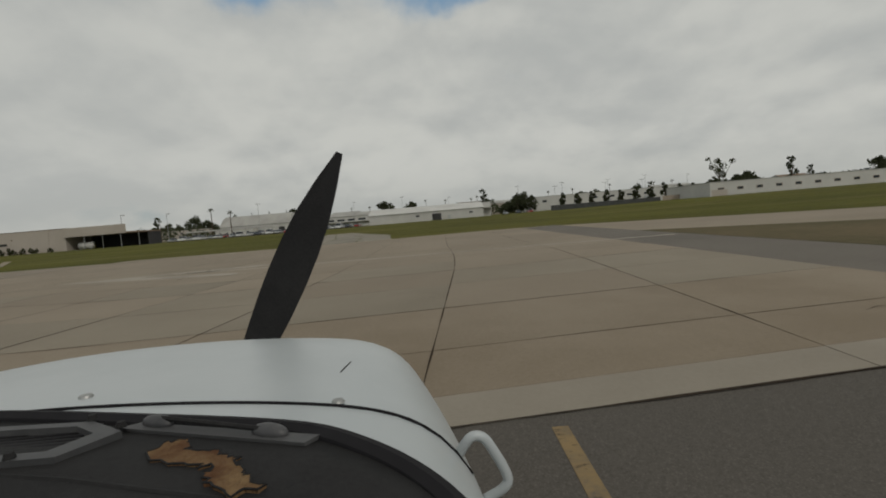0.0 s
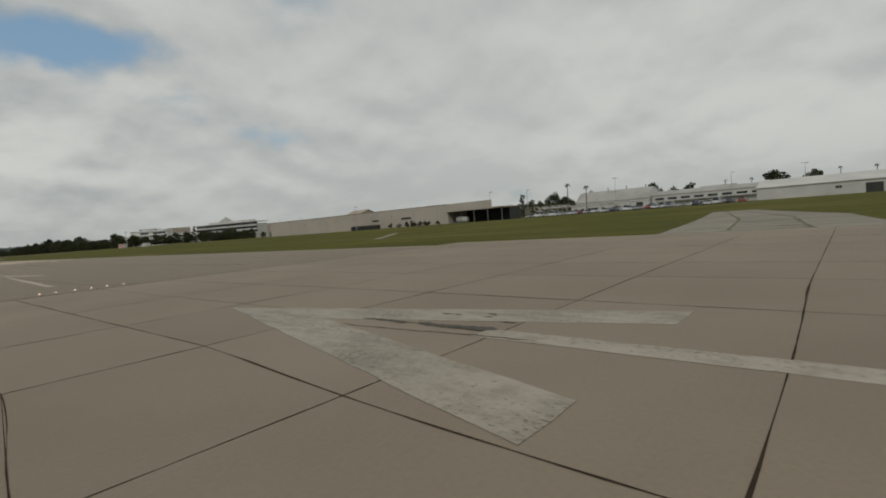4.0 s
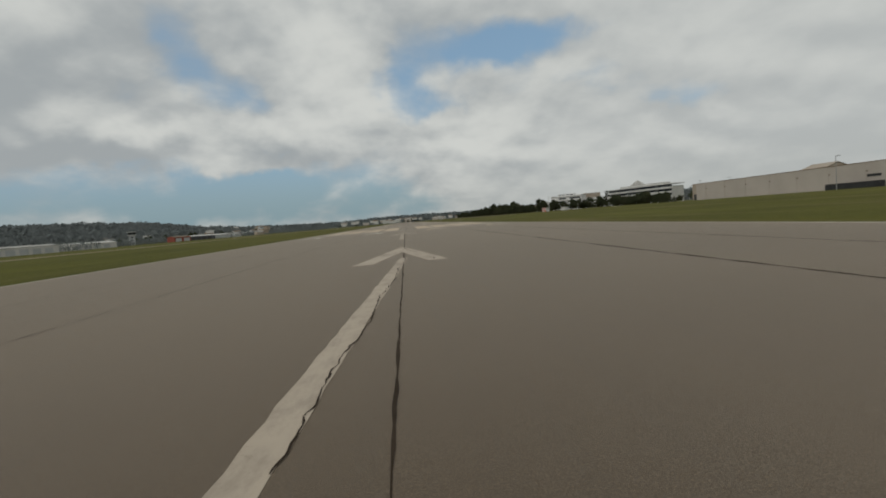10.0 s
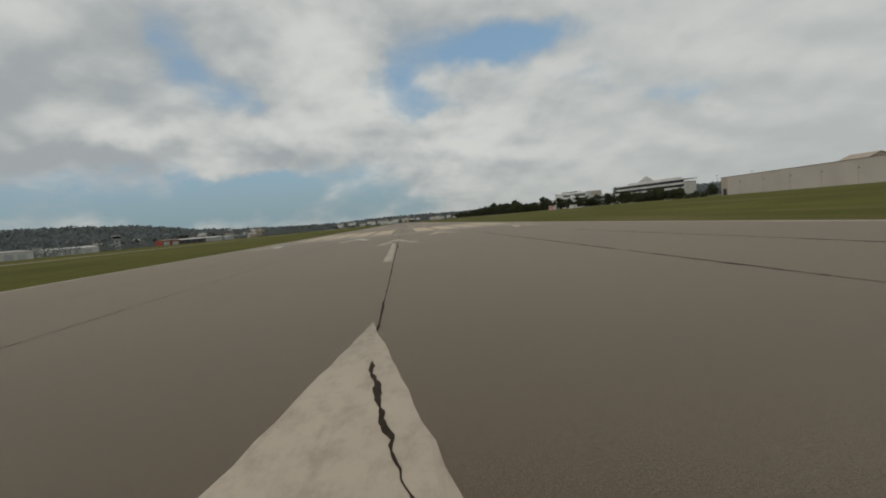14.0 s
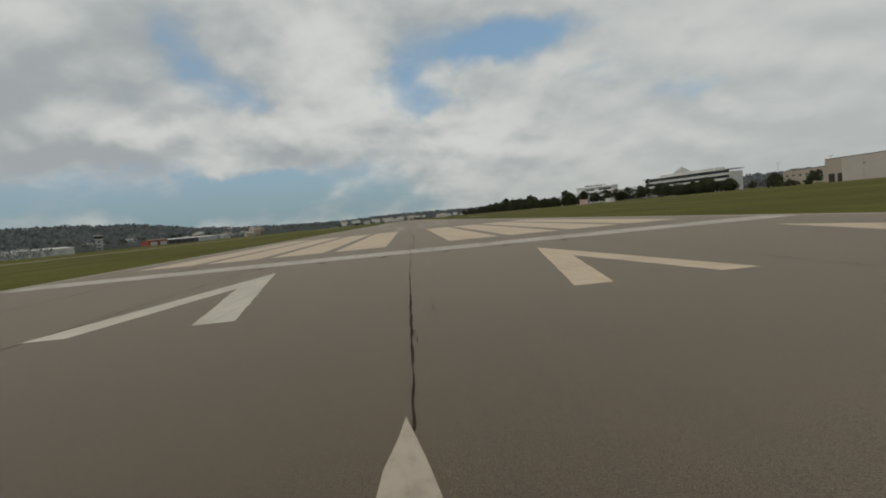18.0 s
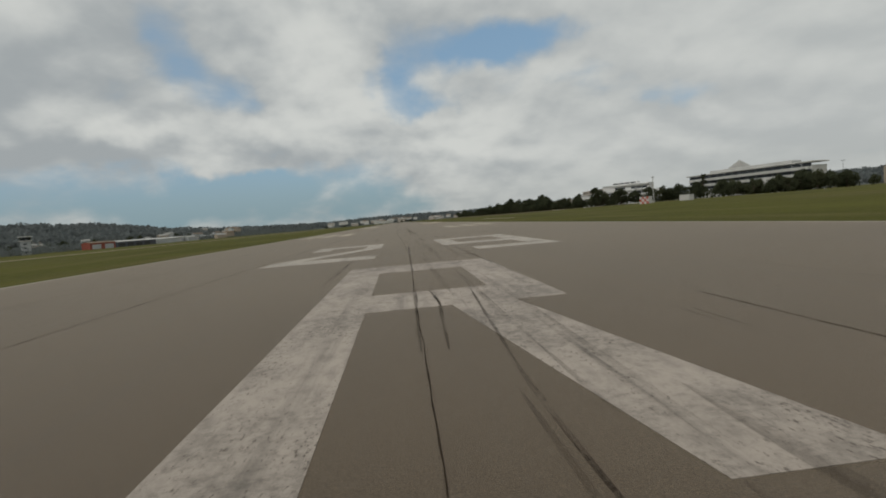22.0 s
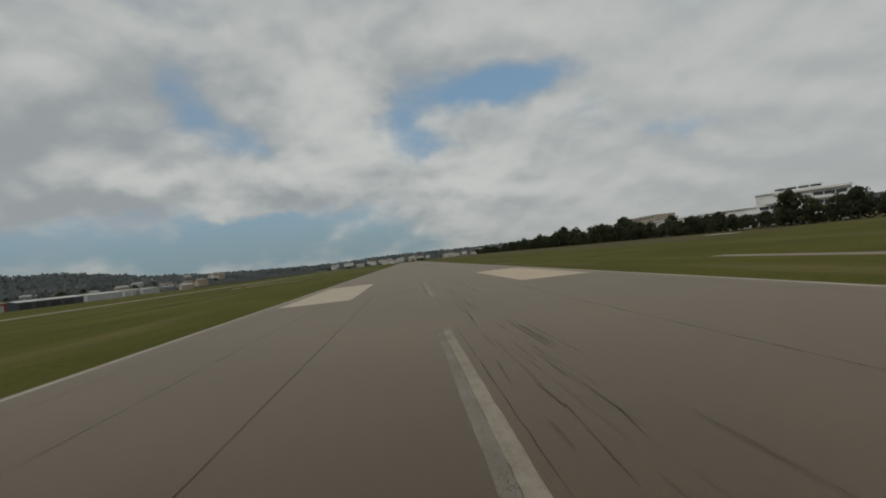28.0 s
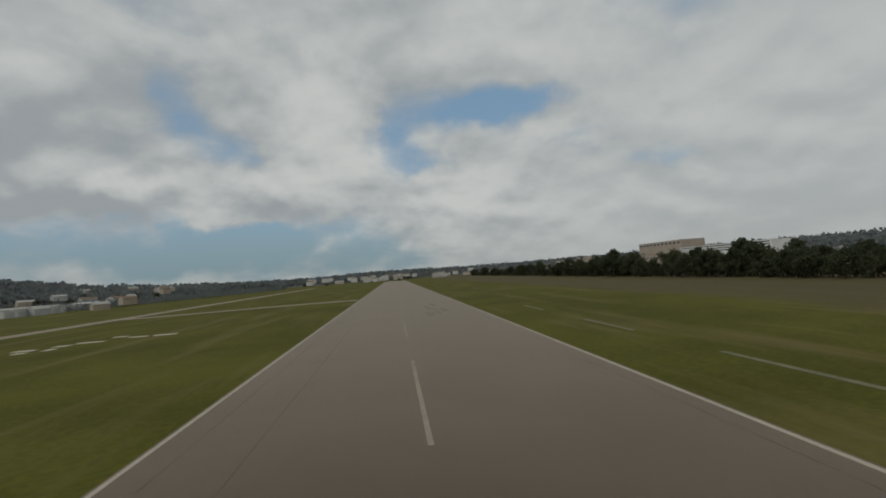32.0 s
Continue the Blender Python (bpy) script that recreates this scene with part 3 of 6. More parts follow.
for side in (-1, 1):
    for a in (10.1, 13.6, 17.0):
        x0, x1 = sorted((CX + side * a, CX + side * (a + 1.85)))
        coat("touchdown_bar", [rect(x0, x1, 154.8, 177.0)], BAR, "white touchdown bar painted on the asphalt")
    x0, x1 = sorted((side * 11.35, side * 20.75))
    coat("aiming_block", [rect(x0, x1, 295.6, 340.2)], CREAM if side > 0 else BAR, "large cream painted block on the asphalt")
for y0 in np.arange(226.0, 900.0, 59.4):
    x0 = -1.76 if y0 < 280 else -1.28
    coat("centreline_dash", [rect(x0, x0 + 0.46, y0, y0 + 34.5)], DASH, "worn white centreline dash")
    if y0 < 300:
        coat("worn_patch", [rect(x0 - 0.42, x0 - 0.02, y0, y0 + 34.5)], OLD, "faint remnant of old white paint")
coat("centreline_dash", [rect(-1.22, -0.94, 149.5, 151.2)], OLD, "short worn remnant of a centreline dash")
for x0 in (-22.6, 22.15):
    coat("edge_line", [rect(x0, x0 + 0.42, -111, 1400)], EDGE, "white line along the runway edge")
for x0, y0, w, d in ((6.2, 508, 2.6, 16), (9.4, 512, 1.6, 26), (11.6, 520, 2.2, 18), (7.4, 532, 1.8, 24), (10.2, 546, 2.0, 20)):
    coat("worn_patch", [rect(x0, x0 + w, y0, y0 + d)], OLD, "faint remnant of old white paint")
taxi_line = part("taxi_line", poly([rect(-120, -23.25, -147.0, -146.86)], -0.008), YELLOW, taxiway, "faded yellow taxi line")


# joints, cracks and rubber on the asphalt
def ribbon(points, width, rng, z=0.004, wobble=0.0, ragged=0.35, step=0.35):
    """A thin uneven band along a line of points."""
    bm = bmesh.new()
    line = []
    for (xa, ya), (xb, yb) in zip(points, points[1:]):
        d = math.hypot(xb - xa, yb - ya)
        n = max(1, min(160, int(d / step)))
        for i in range(n):
            t = i / n
            line.append((xa + (xb - xa) * t + rng.uniform(-wobble, wobble), ya + (yb - ya) * t + rng.uniform(-wobble, wobble)))
    line.append(points[-1])
    line = line[:1] + [((a[0] + 2 * b[0] + c[0]) / 4, (a[1] + 2 * b[1] + c[1]) / 4) for a, b, c in zip(line, line[1:], line[2:])] + line[-1:]
    last, rough = None, 0.0
    for i, (x, y) in enumerate(line):
        xb, yb = line[min(i + 1, len(line) - 1)]
        xa, ya = line[max(i - 1, 0)]
        dx, dy = xb - xa, yb - ya
        d = math.hypot(dx, dy) or 1
        rough = 0.55 * rough + 0.45 * rng.uniform(-ragged, ragged) * 1.5
        h = width / 2 * max(0.25, 1 + rough) * min(1, 0.35 + 0.16 * min(i, len(line) - 1 - i))
        pair = [bm.verts.new((x - dy / d * h, y + dx / d * h, z)), bm.verts.new((x + dy / d * h, y - dx / d * h, z))]
        if last:
            f = bm.faces.new((last[0], last[1], pair[1], pair[0]))
            f.normal_update()
            if f.normal.z < 0:
                f.normal_flip()
        last = pair
    return bm


rng = random.Random(4)
for x, y0, y1, w, wob in ((CX + 0.02, -111, -12, 0.05, 0.03), (3.9, 279, 330, 0.06, 0.02), (8.8, -106, -30, 0.16, 0.05), (8.8, -30, 20, 0.028, 0.02), (14.6, -104, -40, 0.13, 0.04), (14.6, -40, 60, 0.03, 0.02), (20.3, 250, 430, 0.05, 0.02), (8.9, 228, 276, 0.055, 0.02),
                          (-8.6, -111, 300, 0.045, 0.02), (-14.2, -111, 500, 0.045, 0.02), (-19.5, 100, 600, 0.045, 0.02)):
    part("joint_seal", ribbon([(x, y) for y in np.linspace(y0, y1, 40)], w * 0.7, rng, wobble=wob * 0.6, ragged=0.8, step=0.2), SEAL, runway, "dark sealed joint")
part("joint_seal", ribbon([(-22.8, -111.31), (-8, -111.31), (6, -111.31), (22.7, -111.31)], 0.05, rng, 0.0035, 0.012, 0.9, 0.2), SEAL, runway, "dark joint where asphalt meets concrete")
wander = [(-0.58, -12), (-0.45, -4), (-0.12, 12), (-0.04, 24), (-0.48, 38), (-0.55, 50), (-0.42, 70), (-0.22, 88), (-0.32, 100), (-0.62, 120), (-1.22, 147), (-1.27, 170), (-1.15, 200), (-0.9, 260)]
part("joint_seal", ribbon(wander, 0.017, rng, wobble=0.02, ragged=0.8, step=0.3), SEAL, runway, "dark sealed joint that wanders along the middle")
part("joint_seal", ribbon([(-0.1, 13), (-0.03, 24), (-0.1, 26.5)], 0.036, rng, 0.0045, 0.02, 0.8, 0.15), SEAL, runway)
for line in ([(2.24, 152.2), (2.30, 151.0), (2.37, 149.9), (2.40, 148.6)], [(2.62, 152.3), (2.68, 151.7)], [(5.2, 70.5), (5.15, 68), (5.05, 65)], [(10.6, 360.5), (10.95, 355.5), (11.3, 352.0)], [(8.95, 276), (9.3, 290), (9.6, 298)], [(9.0, 316), (9.6, 325), (10.2, 334)], [(8.62, 349.7), (8.49, 356.4)]):
    part("joint_seal", ribbon(line, 0.032, rng, 0.0045, 0.014, 0.7, 0.12), SEAL, runway)
cracks = [
    [(-1.46, -104.5), (-1.42, -102), (-1.14, -99), (-1.12, -96), (-0.82, -92.5), (-0.76, -89), (-0.48, -85), (-0.55, -80)],
    [(0.91, -109.85), (1.2, -109.84), (1.7, -109.74), (2.2, -109.67), (2.8, -109.57), (3.1, -109.46), (3.25, -109.34)],
    [(3.3, -109.42), (3.55, -109.37), (3.85, -109.30)], [(2.55, -110.6), (2.2, -110.66), (1.9, -110.8)], [(0.18, -107.39), (0.61, -107.32)], [(1.55, -129.1), (1.8, -129.2), (2.05, -129.2)], [(-20.25, -152.2), (-20.1, -152.5), (-20.3, -152.8)], [(-1.97, -130.1), (-1.89, -131.2), (-1.87, -131.8), (-1.83, -132.25), (-1.72, -132.8), (-1.62, -134.5)], [(1.76, -106.95), (2.15, -106.88)],
    [(-0.58, -74.9), (-0.33, -76.9), (-0.1, -78.2), (0.16, -79.4)], [(-0.1, -81.67), (0.3, -81.7), (0.68, -81.82)], [(0.60, -82.55), (0.75, -82.40)],
    [(0.34, -84.21), (0.55, -84.2), (0.77, -84.13), (0.87, -84.25)], [(0.40, -84.36), (0.6, -84.6), (0.82, -84.83), (0.88, -85.2), (0.93, -85.6)], [(0.95, -85.7), (1.08, -85.8)],
    [(-2.4, -83.2), (-1.9, -83.0)], [(-1.9, -79.8), (-1.4, -79.6)],
    [(-0.63, -35.8), (-0.70, -37.8), (-0.62, -38.9), (-0.80, -39.6), (-0.73, -40.2), (-0.68, -40.7), (-0.5, -43), (-0.55, -46)],
    [(-0.75, -33.0), (-0.96, -32.2), (-0.97, -35.1), (-0.85, -35.8), (-0.64, -35.9), (-0.13, -35.77), (0.34, -35.7), (0.89, -35.14)],
    [(0.2, -30.9), (0.45, -31.65), (0.66, -32.8), (0.92, -33.93), (1.01, -34.5), (1.0, -34.92), (0.95, -35.21)], [(-0.22, -31.25), (0.05, -32.7), (0.33, -34.18), (0.52, -35.11)], [(0.51, -35.13), (0.97, -35.2), (1.49, -35.12), (1.75, -35.05), (1.95, -34.92)],
    [(-1.33, -31.3), (-2.16, -32.3), (-2.6, -34.1), (-2.85, -35.6)],
    [(-0.6, -3.2), (-0.45, -2), (-0.6, -0.6), (-0.4, 1.2), (-0.5, 4)], [(-0.12, -18.9), (-0.15, -20.0)], [(-0.6, -20.9), (-0.5, -22.1)],
]
for line in cracks:
    part("crack_seal", ribbon(line, 0.025 if line[0][1] < -120 or line[0][1] > -23 or -111 < line[0][1] < -104 else 0.058, rng, 0.009, 0.045, 0.9, 0.10), SEAL, runway, "ragged tar-filled crack")
for x, y in ((1.35, -4.1), (4.45, -4.1), (-1.9, -4.1), (-5.0, -4.1), (7.6, -4.1), (-8.1, -4.1)):
    pts = [(x + 0.25 * math.cos(a), y + 0.25 * math.sin(a)) for a in np.linspace(0, 2 * math.pi, 17)]
    part("light_ring", ribbon(pts, 0.05, rng, 0.006, 0.008, 0.7, 0.1), TAR, runway, "dark tar ring round an inset light")
for x, y in ((1.35, -4.1), (4.45, -4.1), (-1.9, -4.1), (-5.0, -4.1), (7.6, -4.1), (-8.1, -4.1)):
    bm = bmesh.new()
    bmesh.ops.create_cone(bm, cap_ends=True, segments=16, radius1=0.16, radius2=0.13, depth=0.016, matrix=Matrix.Translation((x, y, 0.008)))
    for a in (-0.05, 0.05):
        add_box(bm, (x + a - 0.02, y - 0.10, 0.014), (x + a + 0.02, y + 0.10, 0.022))
    tagged(part("inset_light", bm, TAR), "flat unlit light fitting set in the asphalt", "light", "inset lights")
# tar patches beside the first arrow
part("tar_patch", ribbon([(-1.27, -131.75), (-1.3, -132.1), (-1.33, -132.45), (-1.28, -132.8), (-1.27, -133.1), (-1.22, -133.55)], 0.21, rng, 0.009, 0.045, 0.6, 0.055), TAR, runway, "ragged dark tar patch on the concrete")
part("tar_patch", ribbon([(-1.4, -130.35), (-1.34, -130.75), (-1.34, -131.0), (-1.38, -131.3), (-1.4, -131.6)], 0.09, rng, 0.009, 0.025, 0.6, 0.05), TAR, runway, "ragged dark tar patch on the concrete")
for cx, cy, a, b in ((-0.42, -131.8, 0.05, 0.14), (-0.40, -132.05, 0.04, 0.11), (-0.12, -132.7, 0.035, 0.09), (-0.22, -132.8, 0.02, 0.07), (-0.40, -132.8, 0.04, 0.11), (-0.68, -133.4, 0.05, 0.17)):
    ring = [(cx + a * math.cos(t) * rng.uniform(0.45, 1.3), cy + b * math.sin(t) * rng.uniform(0.45, 1.25)) for t in np.linspace(0, 2 * math.pi, 25)[:-1]]
    part("tar_patch", poly([ring], 0.009), TAR, runway, "small dark worn spot in the paint")
coat("edge_line", [[(25.1, -111.5), (25.42, -111.5), (25.42, -128), (26.35, -140.5), (28.65, -150), (28.65, -158), (28.3, -158), (28.3, -150), (26.0, -140.5), (25.1, -128)]], EDGE, "white line along the apron edge")
# rubber laid down by landing tyres
for i in range(190):
    x = rng.choice((0.8, 1.0, 1.1, 1.2, 1.3, 1.5, 2.6, 0.5, -0.2, 2.0)) + rng.gauss(0, 0.35) if i < 140 else rng.gauss(0.5, 4.0)
    y = rng.uniform(118, 290) if i < 110 else rng.uniform(20, 120) if i < 140 else rng.uniform(-20, 330)
    long, w = rng.uniform(1.5, 16), rng.uniform(0.05, 0.2)
    drift = rng.uniform(-0.010, 0.010)
    z = 0.0092 + 0.00001 * i
    bm = bmesh.new()
    last = None
    for j in range(7):
        t = j / 6
        h = w / 2 * (1 - abs(2 * t - 1) ** 3) + 0.004
        cx = x + drift * long * t + rng.uniform(-0.01, 0.01)
        pair = [bm.verts.new((cx - h, y + long * t, z)), bm.verts.new((cx + h, y + long * t, z))]
        if last:
            bm.faces.new((last[0], last[1], pair[1], pair[0]))
        last = pair
    part("tyre_mark", bm, RUBBER_FILM, runway)

for line, w in (([(3.26, 20.0), (3.27, 19.2), (3.18, 18.0)], 0.03), ([(3.43, 20.0), (3.46, 18.8)], 0.025), ([(3.34, 17.5), (3.36, 16.9)], 0.02), ([(3.02, 40.8), (3.08, 36), (3.13, 32.7)], 0.07), ([(1.14, 75), (0.62, 66.3), (0.6, 62)], 0.05),
                ([(2.97, -13.9), (2.99, -14.7)], 0.03), ([(3.3, -13.8), (3.29, -14.6)], 0.03), ([(-0.02, -14.25), (-0.02, -14.4)], 0.06), ([(-0.09, -15.0), (-0.09, -15.2)], 0.06),
                ([(3.9, 88), (3.8, 85.3)], 0.04), ([(1.95, 29.5), (1.94, 28.6), (1.94, 27.8)], 0.08), ([(1.43, 30.8), (1.47, 29.3)], 0.07), ([(0.48, 33.6), (0.48, 33.3)], 0.06), ([(0.67, 30.4), (0.75, 29.6)], 0.04),
                ([(1.55, 52.8), (1.57, 51.3)], 0.06), ([(3.02, 60.4), (3.02, 57.7)], 0.06), ([(2.9, 56.4), (2.84, 52.6)], 0.045), ([(3.17, 53.2), (2.76, 52.0)], 0.03), ([(0.44, 53.3), (0.44, 53.1)], 0.07),
                ([(1.03, 109), (1.06, 106.3)], 0.09), ([(1.36, 109.9), (1.4, 106.9)], 0.09), ([(3.17, 113.8), (3.16, 107.2)], 0.05), ([(2.98, 109.8), (2.75, 106.7)], 0.05), ([(1.5, 104.5), (1.47, 103.2)], 0.06),
                ([(1.2, 190), (1.12, 171), (1.02, 155), (1.1, 152.5), (1.1, 150), (1.08, 148), (1.18, 147), (1.33, 142), (1.5, 135), (1.48, 131)], 0.075), ([(1.36, 149.6), (1.36, 148.3), (1.38, 146.6)], 0.05),
                ([(-0.77, 148.7), (-0.78, 147.5)], 0.04), ([(0.3, 148.4), (0.28, 147.3)], 0.05), ([(-0.15, 148), (-0.16, 147.3)], 0.06), ([(-0.46, 150.4), (-0.45, 149.3)], 0.05), ([(-0.2, 149.9), (-0.16, 149.3)], 0.09), ([(2.28, 148.8), (2.28, 148.3)], 0.04),
                ([(0.75, 150.7), (0.77, 149.8)], 0.07), ([(1.57, 151.1), (1.58, 150.2)], 0.05), ([(0.59, 159.7), (0.28, 152.6)], 0.07), ([(1.7, 153.3), (1.82, 151.2)], 0.04),
                ([(0.94, 139.6), (1.07, 136.6)], 0.06), ([(-0.17, 135.6), (-0.21, 133.5)], 0.06), ([(0.09, 135.9), (0.12, 134.2)], 0.07), ([(2.06, 133.6), (2.02, 132.4)], 0.07), ([(2.03, 134.5), (2.14, 133.7)], 0.05), ([(0.87, 134.9), (0.77, 132.4)], 0.05),
                ([(0.48, 235), (0.51, 230), (0.8, 226), (0.95, 223)], 0.09), ([(0.27, 231), (0.42, 226), (0.5, 222)], 0.08), ([(-0.77, 227.5), (-0.5, 225)], 0.06), ([(0.9, 245.5), (1.4, 243.6)], 0.05), ([(-2.42, 233), (-2.45, 229.5)], 0.12), ([(1.37, 250), (1.37, 247)], 0.07), ([(1.73, 249.8), (1.78, 247.2)], 0.06),
                ([(1.56, 244), (1.3, 241.8)], 0.06), ([(0.25, 247), (0.37, 244.4)], 0.12), ([(0.44, 244.8), (0.2, 240)], 0.08), ([(-0.92, 251), (-0.95, 248)], 0.07), ([(-0.31, 250.8), (-0.48, 247)], 0.08), ([(0.97, 274.5), (0.24, 260)], 0.09), ([(3.22, 261.6), (3.37, 260.3)], 0.06), ([(1.84, 255.4), (1.78, 254.3)], 0.08),
                ([(0.84, 281.3), (0.73, 276.6)], 0.07), ([(1.7, 271.9), (1.7, 271.4)], 0.12), ([(0.74, 269.9), (0.74, 269.3)], 0.12), ([(0.11, 310.8), (0.03, 305.2)], 0.07),
                ([(-0.08, 97), (-0.22, 84), (-0.42, 71.5), (-0.47, 68)], 0.08), ([(0.0, 74), (0.12, 72), (-0.08, 68)], 0.07), ([(4.2, 69), (4.15, 67.3)], 0.05), ([(3.78, 70.3), (3.8, 69)], 0.04), ([(4.02, 69.6), (4.0, 68)], 0.04)):
    part("tyre_mark", ribbon(line, w, rng, 0.0125, 0.008, 0.5, 0.4), RUBBER_LINE, runway)
for line, w in (([(0.74, 151), (0.8, 148.4), (0.86, 147), (0.9, 143)], 0.30), ([(2.14, 30.4), (2.13, 28.0)], 0.18), ([(1.66, 113), (1.38, 107), (1.46, 103.5)], 0.12), ([(2.51, 63), (2.3, 58), (2.09, 53)], 0.16), ([(1.3, 175), (1.25, 160), (1.2, 149), (1.5, 134), (1.5, 126)], 0.42)):
    part("tyre_mark", ribbon(line, w, rng, 0.0118, 0.01, 0.5, 0.4), RUBBER_FILM, runway)

# pads and marks in the grass beside the runway
bm = bmesh.new()
last = None
for i in range(9):
    x, y = 45 + 24 * i / 8, -79 + 20 * i / 8
    pair = [bm.verts.new((x + s * 0.35, y - s * 0.45, rise(x, y) + 0.05)) for s in (-1, 1)]
    if last:
        bm.faces.new((last[0], last[1], pair[1], pair[0]))
    last = pair
ob = part("concrete_pad", bm, CONCRETE)
ob.modifiers.new("depth", "SOLIDIFY").thickness = 0.15
tagged(ob, "narrow pale concrete path crossing the grass", "path")
for x, y0, y1, w in ((37.0, 405, 426, 0.9), (37.4, 449, 471, 0.9), (37.5, 500, 520, 0.9)):
    bm = bmesh.new()
    add_box(bm, (x - w / 2, y0, rise(x, y0) - 0.1), (x + w / 2, y1, rise(x, y0) + 0.06))
    tagged(part("concrete_pad", bm, OVERGROWN), "narrow pale overgrown concrete pad lying in the grass", "pad", "pads in the grass")
for x, y, a, b in ((-99, 506, 5, 1.4), (-93, 511, 4, 1.4), (-88, 515, 7, 1.2), (-78, 520, 5, 1.2), (-70, 519, 6, 1.4), (-96, 500, 3, 1.2), (-86, 526, 4, 1.2), (-91, 503, 2.4, 1.6)):
    bm = bmesh.new()
    add_box(bm, (x - a / 2, y - b, rise(x, y) - 0.1), (x + a / 2, y + b, rise(x, y) + 0.06))
    tagged(part("ground_marker", bm, WHITE), "flat pale marker slab lying in the grass", "marker", "markers in the grass")
bm = bmesh.new()
add_box(bm, (114.0, 399, rise(115.5, 407) - 0.3), (117.5, 416, rise(115.5, 407) + 0.12))
tagged(part("concrete_pad", bm, WHITE), "bright white slab lying in the grass near the trees", "pad", "pads in the grass")
# inset lights on a pale strip where the asphalt begins
light_strip = tagged(part("light_strip", poly([rect(-4.4, 0.43, -110.9, -109.95)], 0.006), CONCRETE), "pale concrete strip holding the runway end lights", "light strip")
for line, w in (([(-4.4, -109.86), (-2.0, -109.83), (0.1, -109.78), (0.33, -109.76), (0.57, -109.79)], 0.045), ([(0.45, -109.8), (0.47, -109.95), (0.46, -110.08), (0.5, -110.2), (0.49, -110.35), (0.52, -110.6), (0.5, -110.95)], 0.075), ([(0.34, -109.89), (0.2, -109.92), (0.1, -109.92), (-0.5, -109.96)], 0.035), ([(-4.4, -110.97), (-2, -110.95), (0.5, -110.95)], 0.06)):
    part("strip_seal", ribbon(line, w, rng, 0.0095, 0.025, 0.8, 0.06), SEAL, light_strip)
GLOW = bpy.data.materials.new("lit_lamp")
GLOW.use_nodes = True
GLOW.node_tree.nodes["Principled BSDF"].inputs["Emission Color"].default_value = (1.0, 0.42, 0.13, 1)
GLOW.node_tree.nodes["Principled BSDF"].inputs["Emission Strength"].default_value = 1.3
for x in (-3.2, -2.6, -1.9, -1.25, -0.62, 0.08):
    lamp = tagged(empty("runway_light", x, -110.35, 0.006), "low inset runway end light, lit warm", "light", "runway end lights")
    bm = bmesh.new()
    bmesh.ops.create_cone(bm, cap_ends=True, segments=14, radius1=0.13, radius2=0.09, depth=0.03, matrix=Matrix.Translation((0, 0, 0.015)))
    part("rim", bm, STEEL, lamp)
    bm = bmesh.new()
    bmesh.ops.create_uvsphere(bm, u_segments=10, v_segments=6, radius=0.034, matrix=Matrix.Translation((0, -0.03, 0.032)))
    part("lens", bm, GLOW, lamp, "lit lens")

# ---------------------------------------------------------------- buildings
_share = {}


def shared(key, make):
    if key not in _share:
        _share[key] = make()
    return _share[key]


def box_mesh(name, w, d, h, material, bevel=0.0):
    """A box that stands on its origin: w along x, d along y, h up."""
    def make():
        bm = box((-w / 2, -d / 2, 0), (w / 2, d / 2, h), bevel)
        me = bpy.data.meshes.new(name)
        bm.to_mesh(me)
        bm.free()
        me.materials.append(material)
        return me
    return shared((name, round(w, 3), round(d, 3), round(h, 3), material.name, bevel), make)


def window(house, x, z, w, h, y=0.0, glass=None, frame_mat=None):
    """A framed window set in a facade that faces local -y."""
    t = 0.12
    key = ("window_frame", round(w, 2), round(h, 2), (frame_mat or PALE).name)

    def make():
        bm = bmesh.new()
        add_box(bm, (-w / 2, -0.06, 0), (w / 2, 0.02, t))
        add_box(bm, (-w / 2, -0.06, h - t), (w / 2, 0.02, h))
        add_box(bm, (-w / 2, -0.06, t), (-w / 2 + t, 0.02, h - t))
        add_box(bm, (w / 2 - t, -0.06, t), (w / 2, 0.02, h - t))
        me = bpy.data.meshes.new("window")
        bm.to_mesh(me)
        bm.free()
        me.materials.append(frame_mat or PALE)
        return me
    f = piece("window", shared(key, make), frame_mat or PALE, house, (x, y - 0.003, z))
    piece("pane", box_mesh("pane", w - 2 * t, 0.04, h - 2 * t, glass or GLASS), glass or GLASS, f, (0, -0.025, t))
    return f


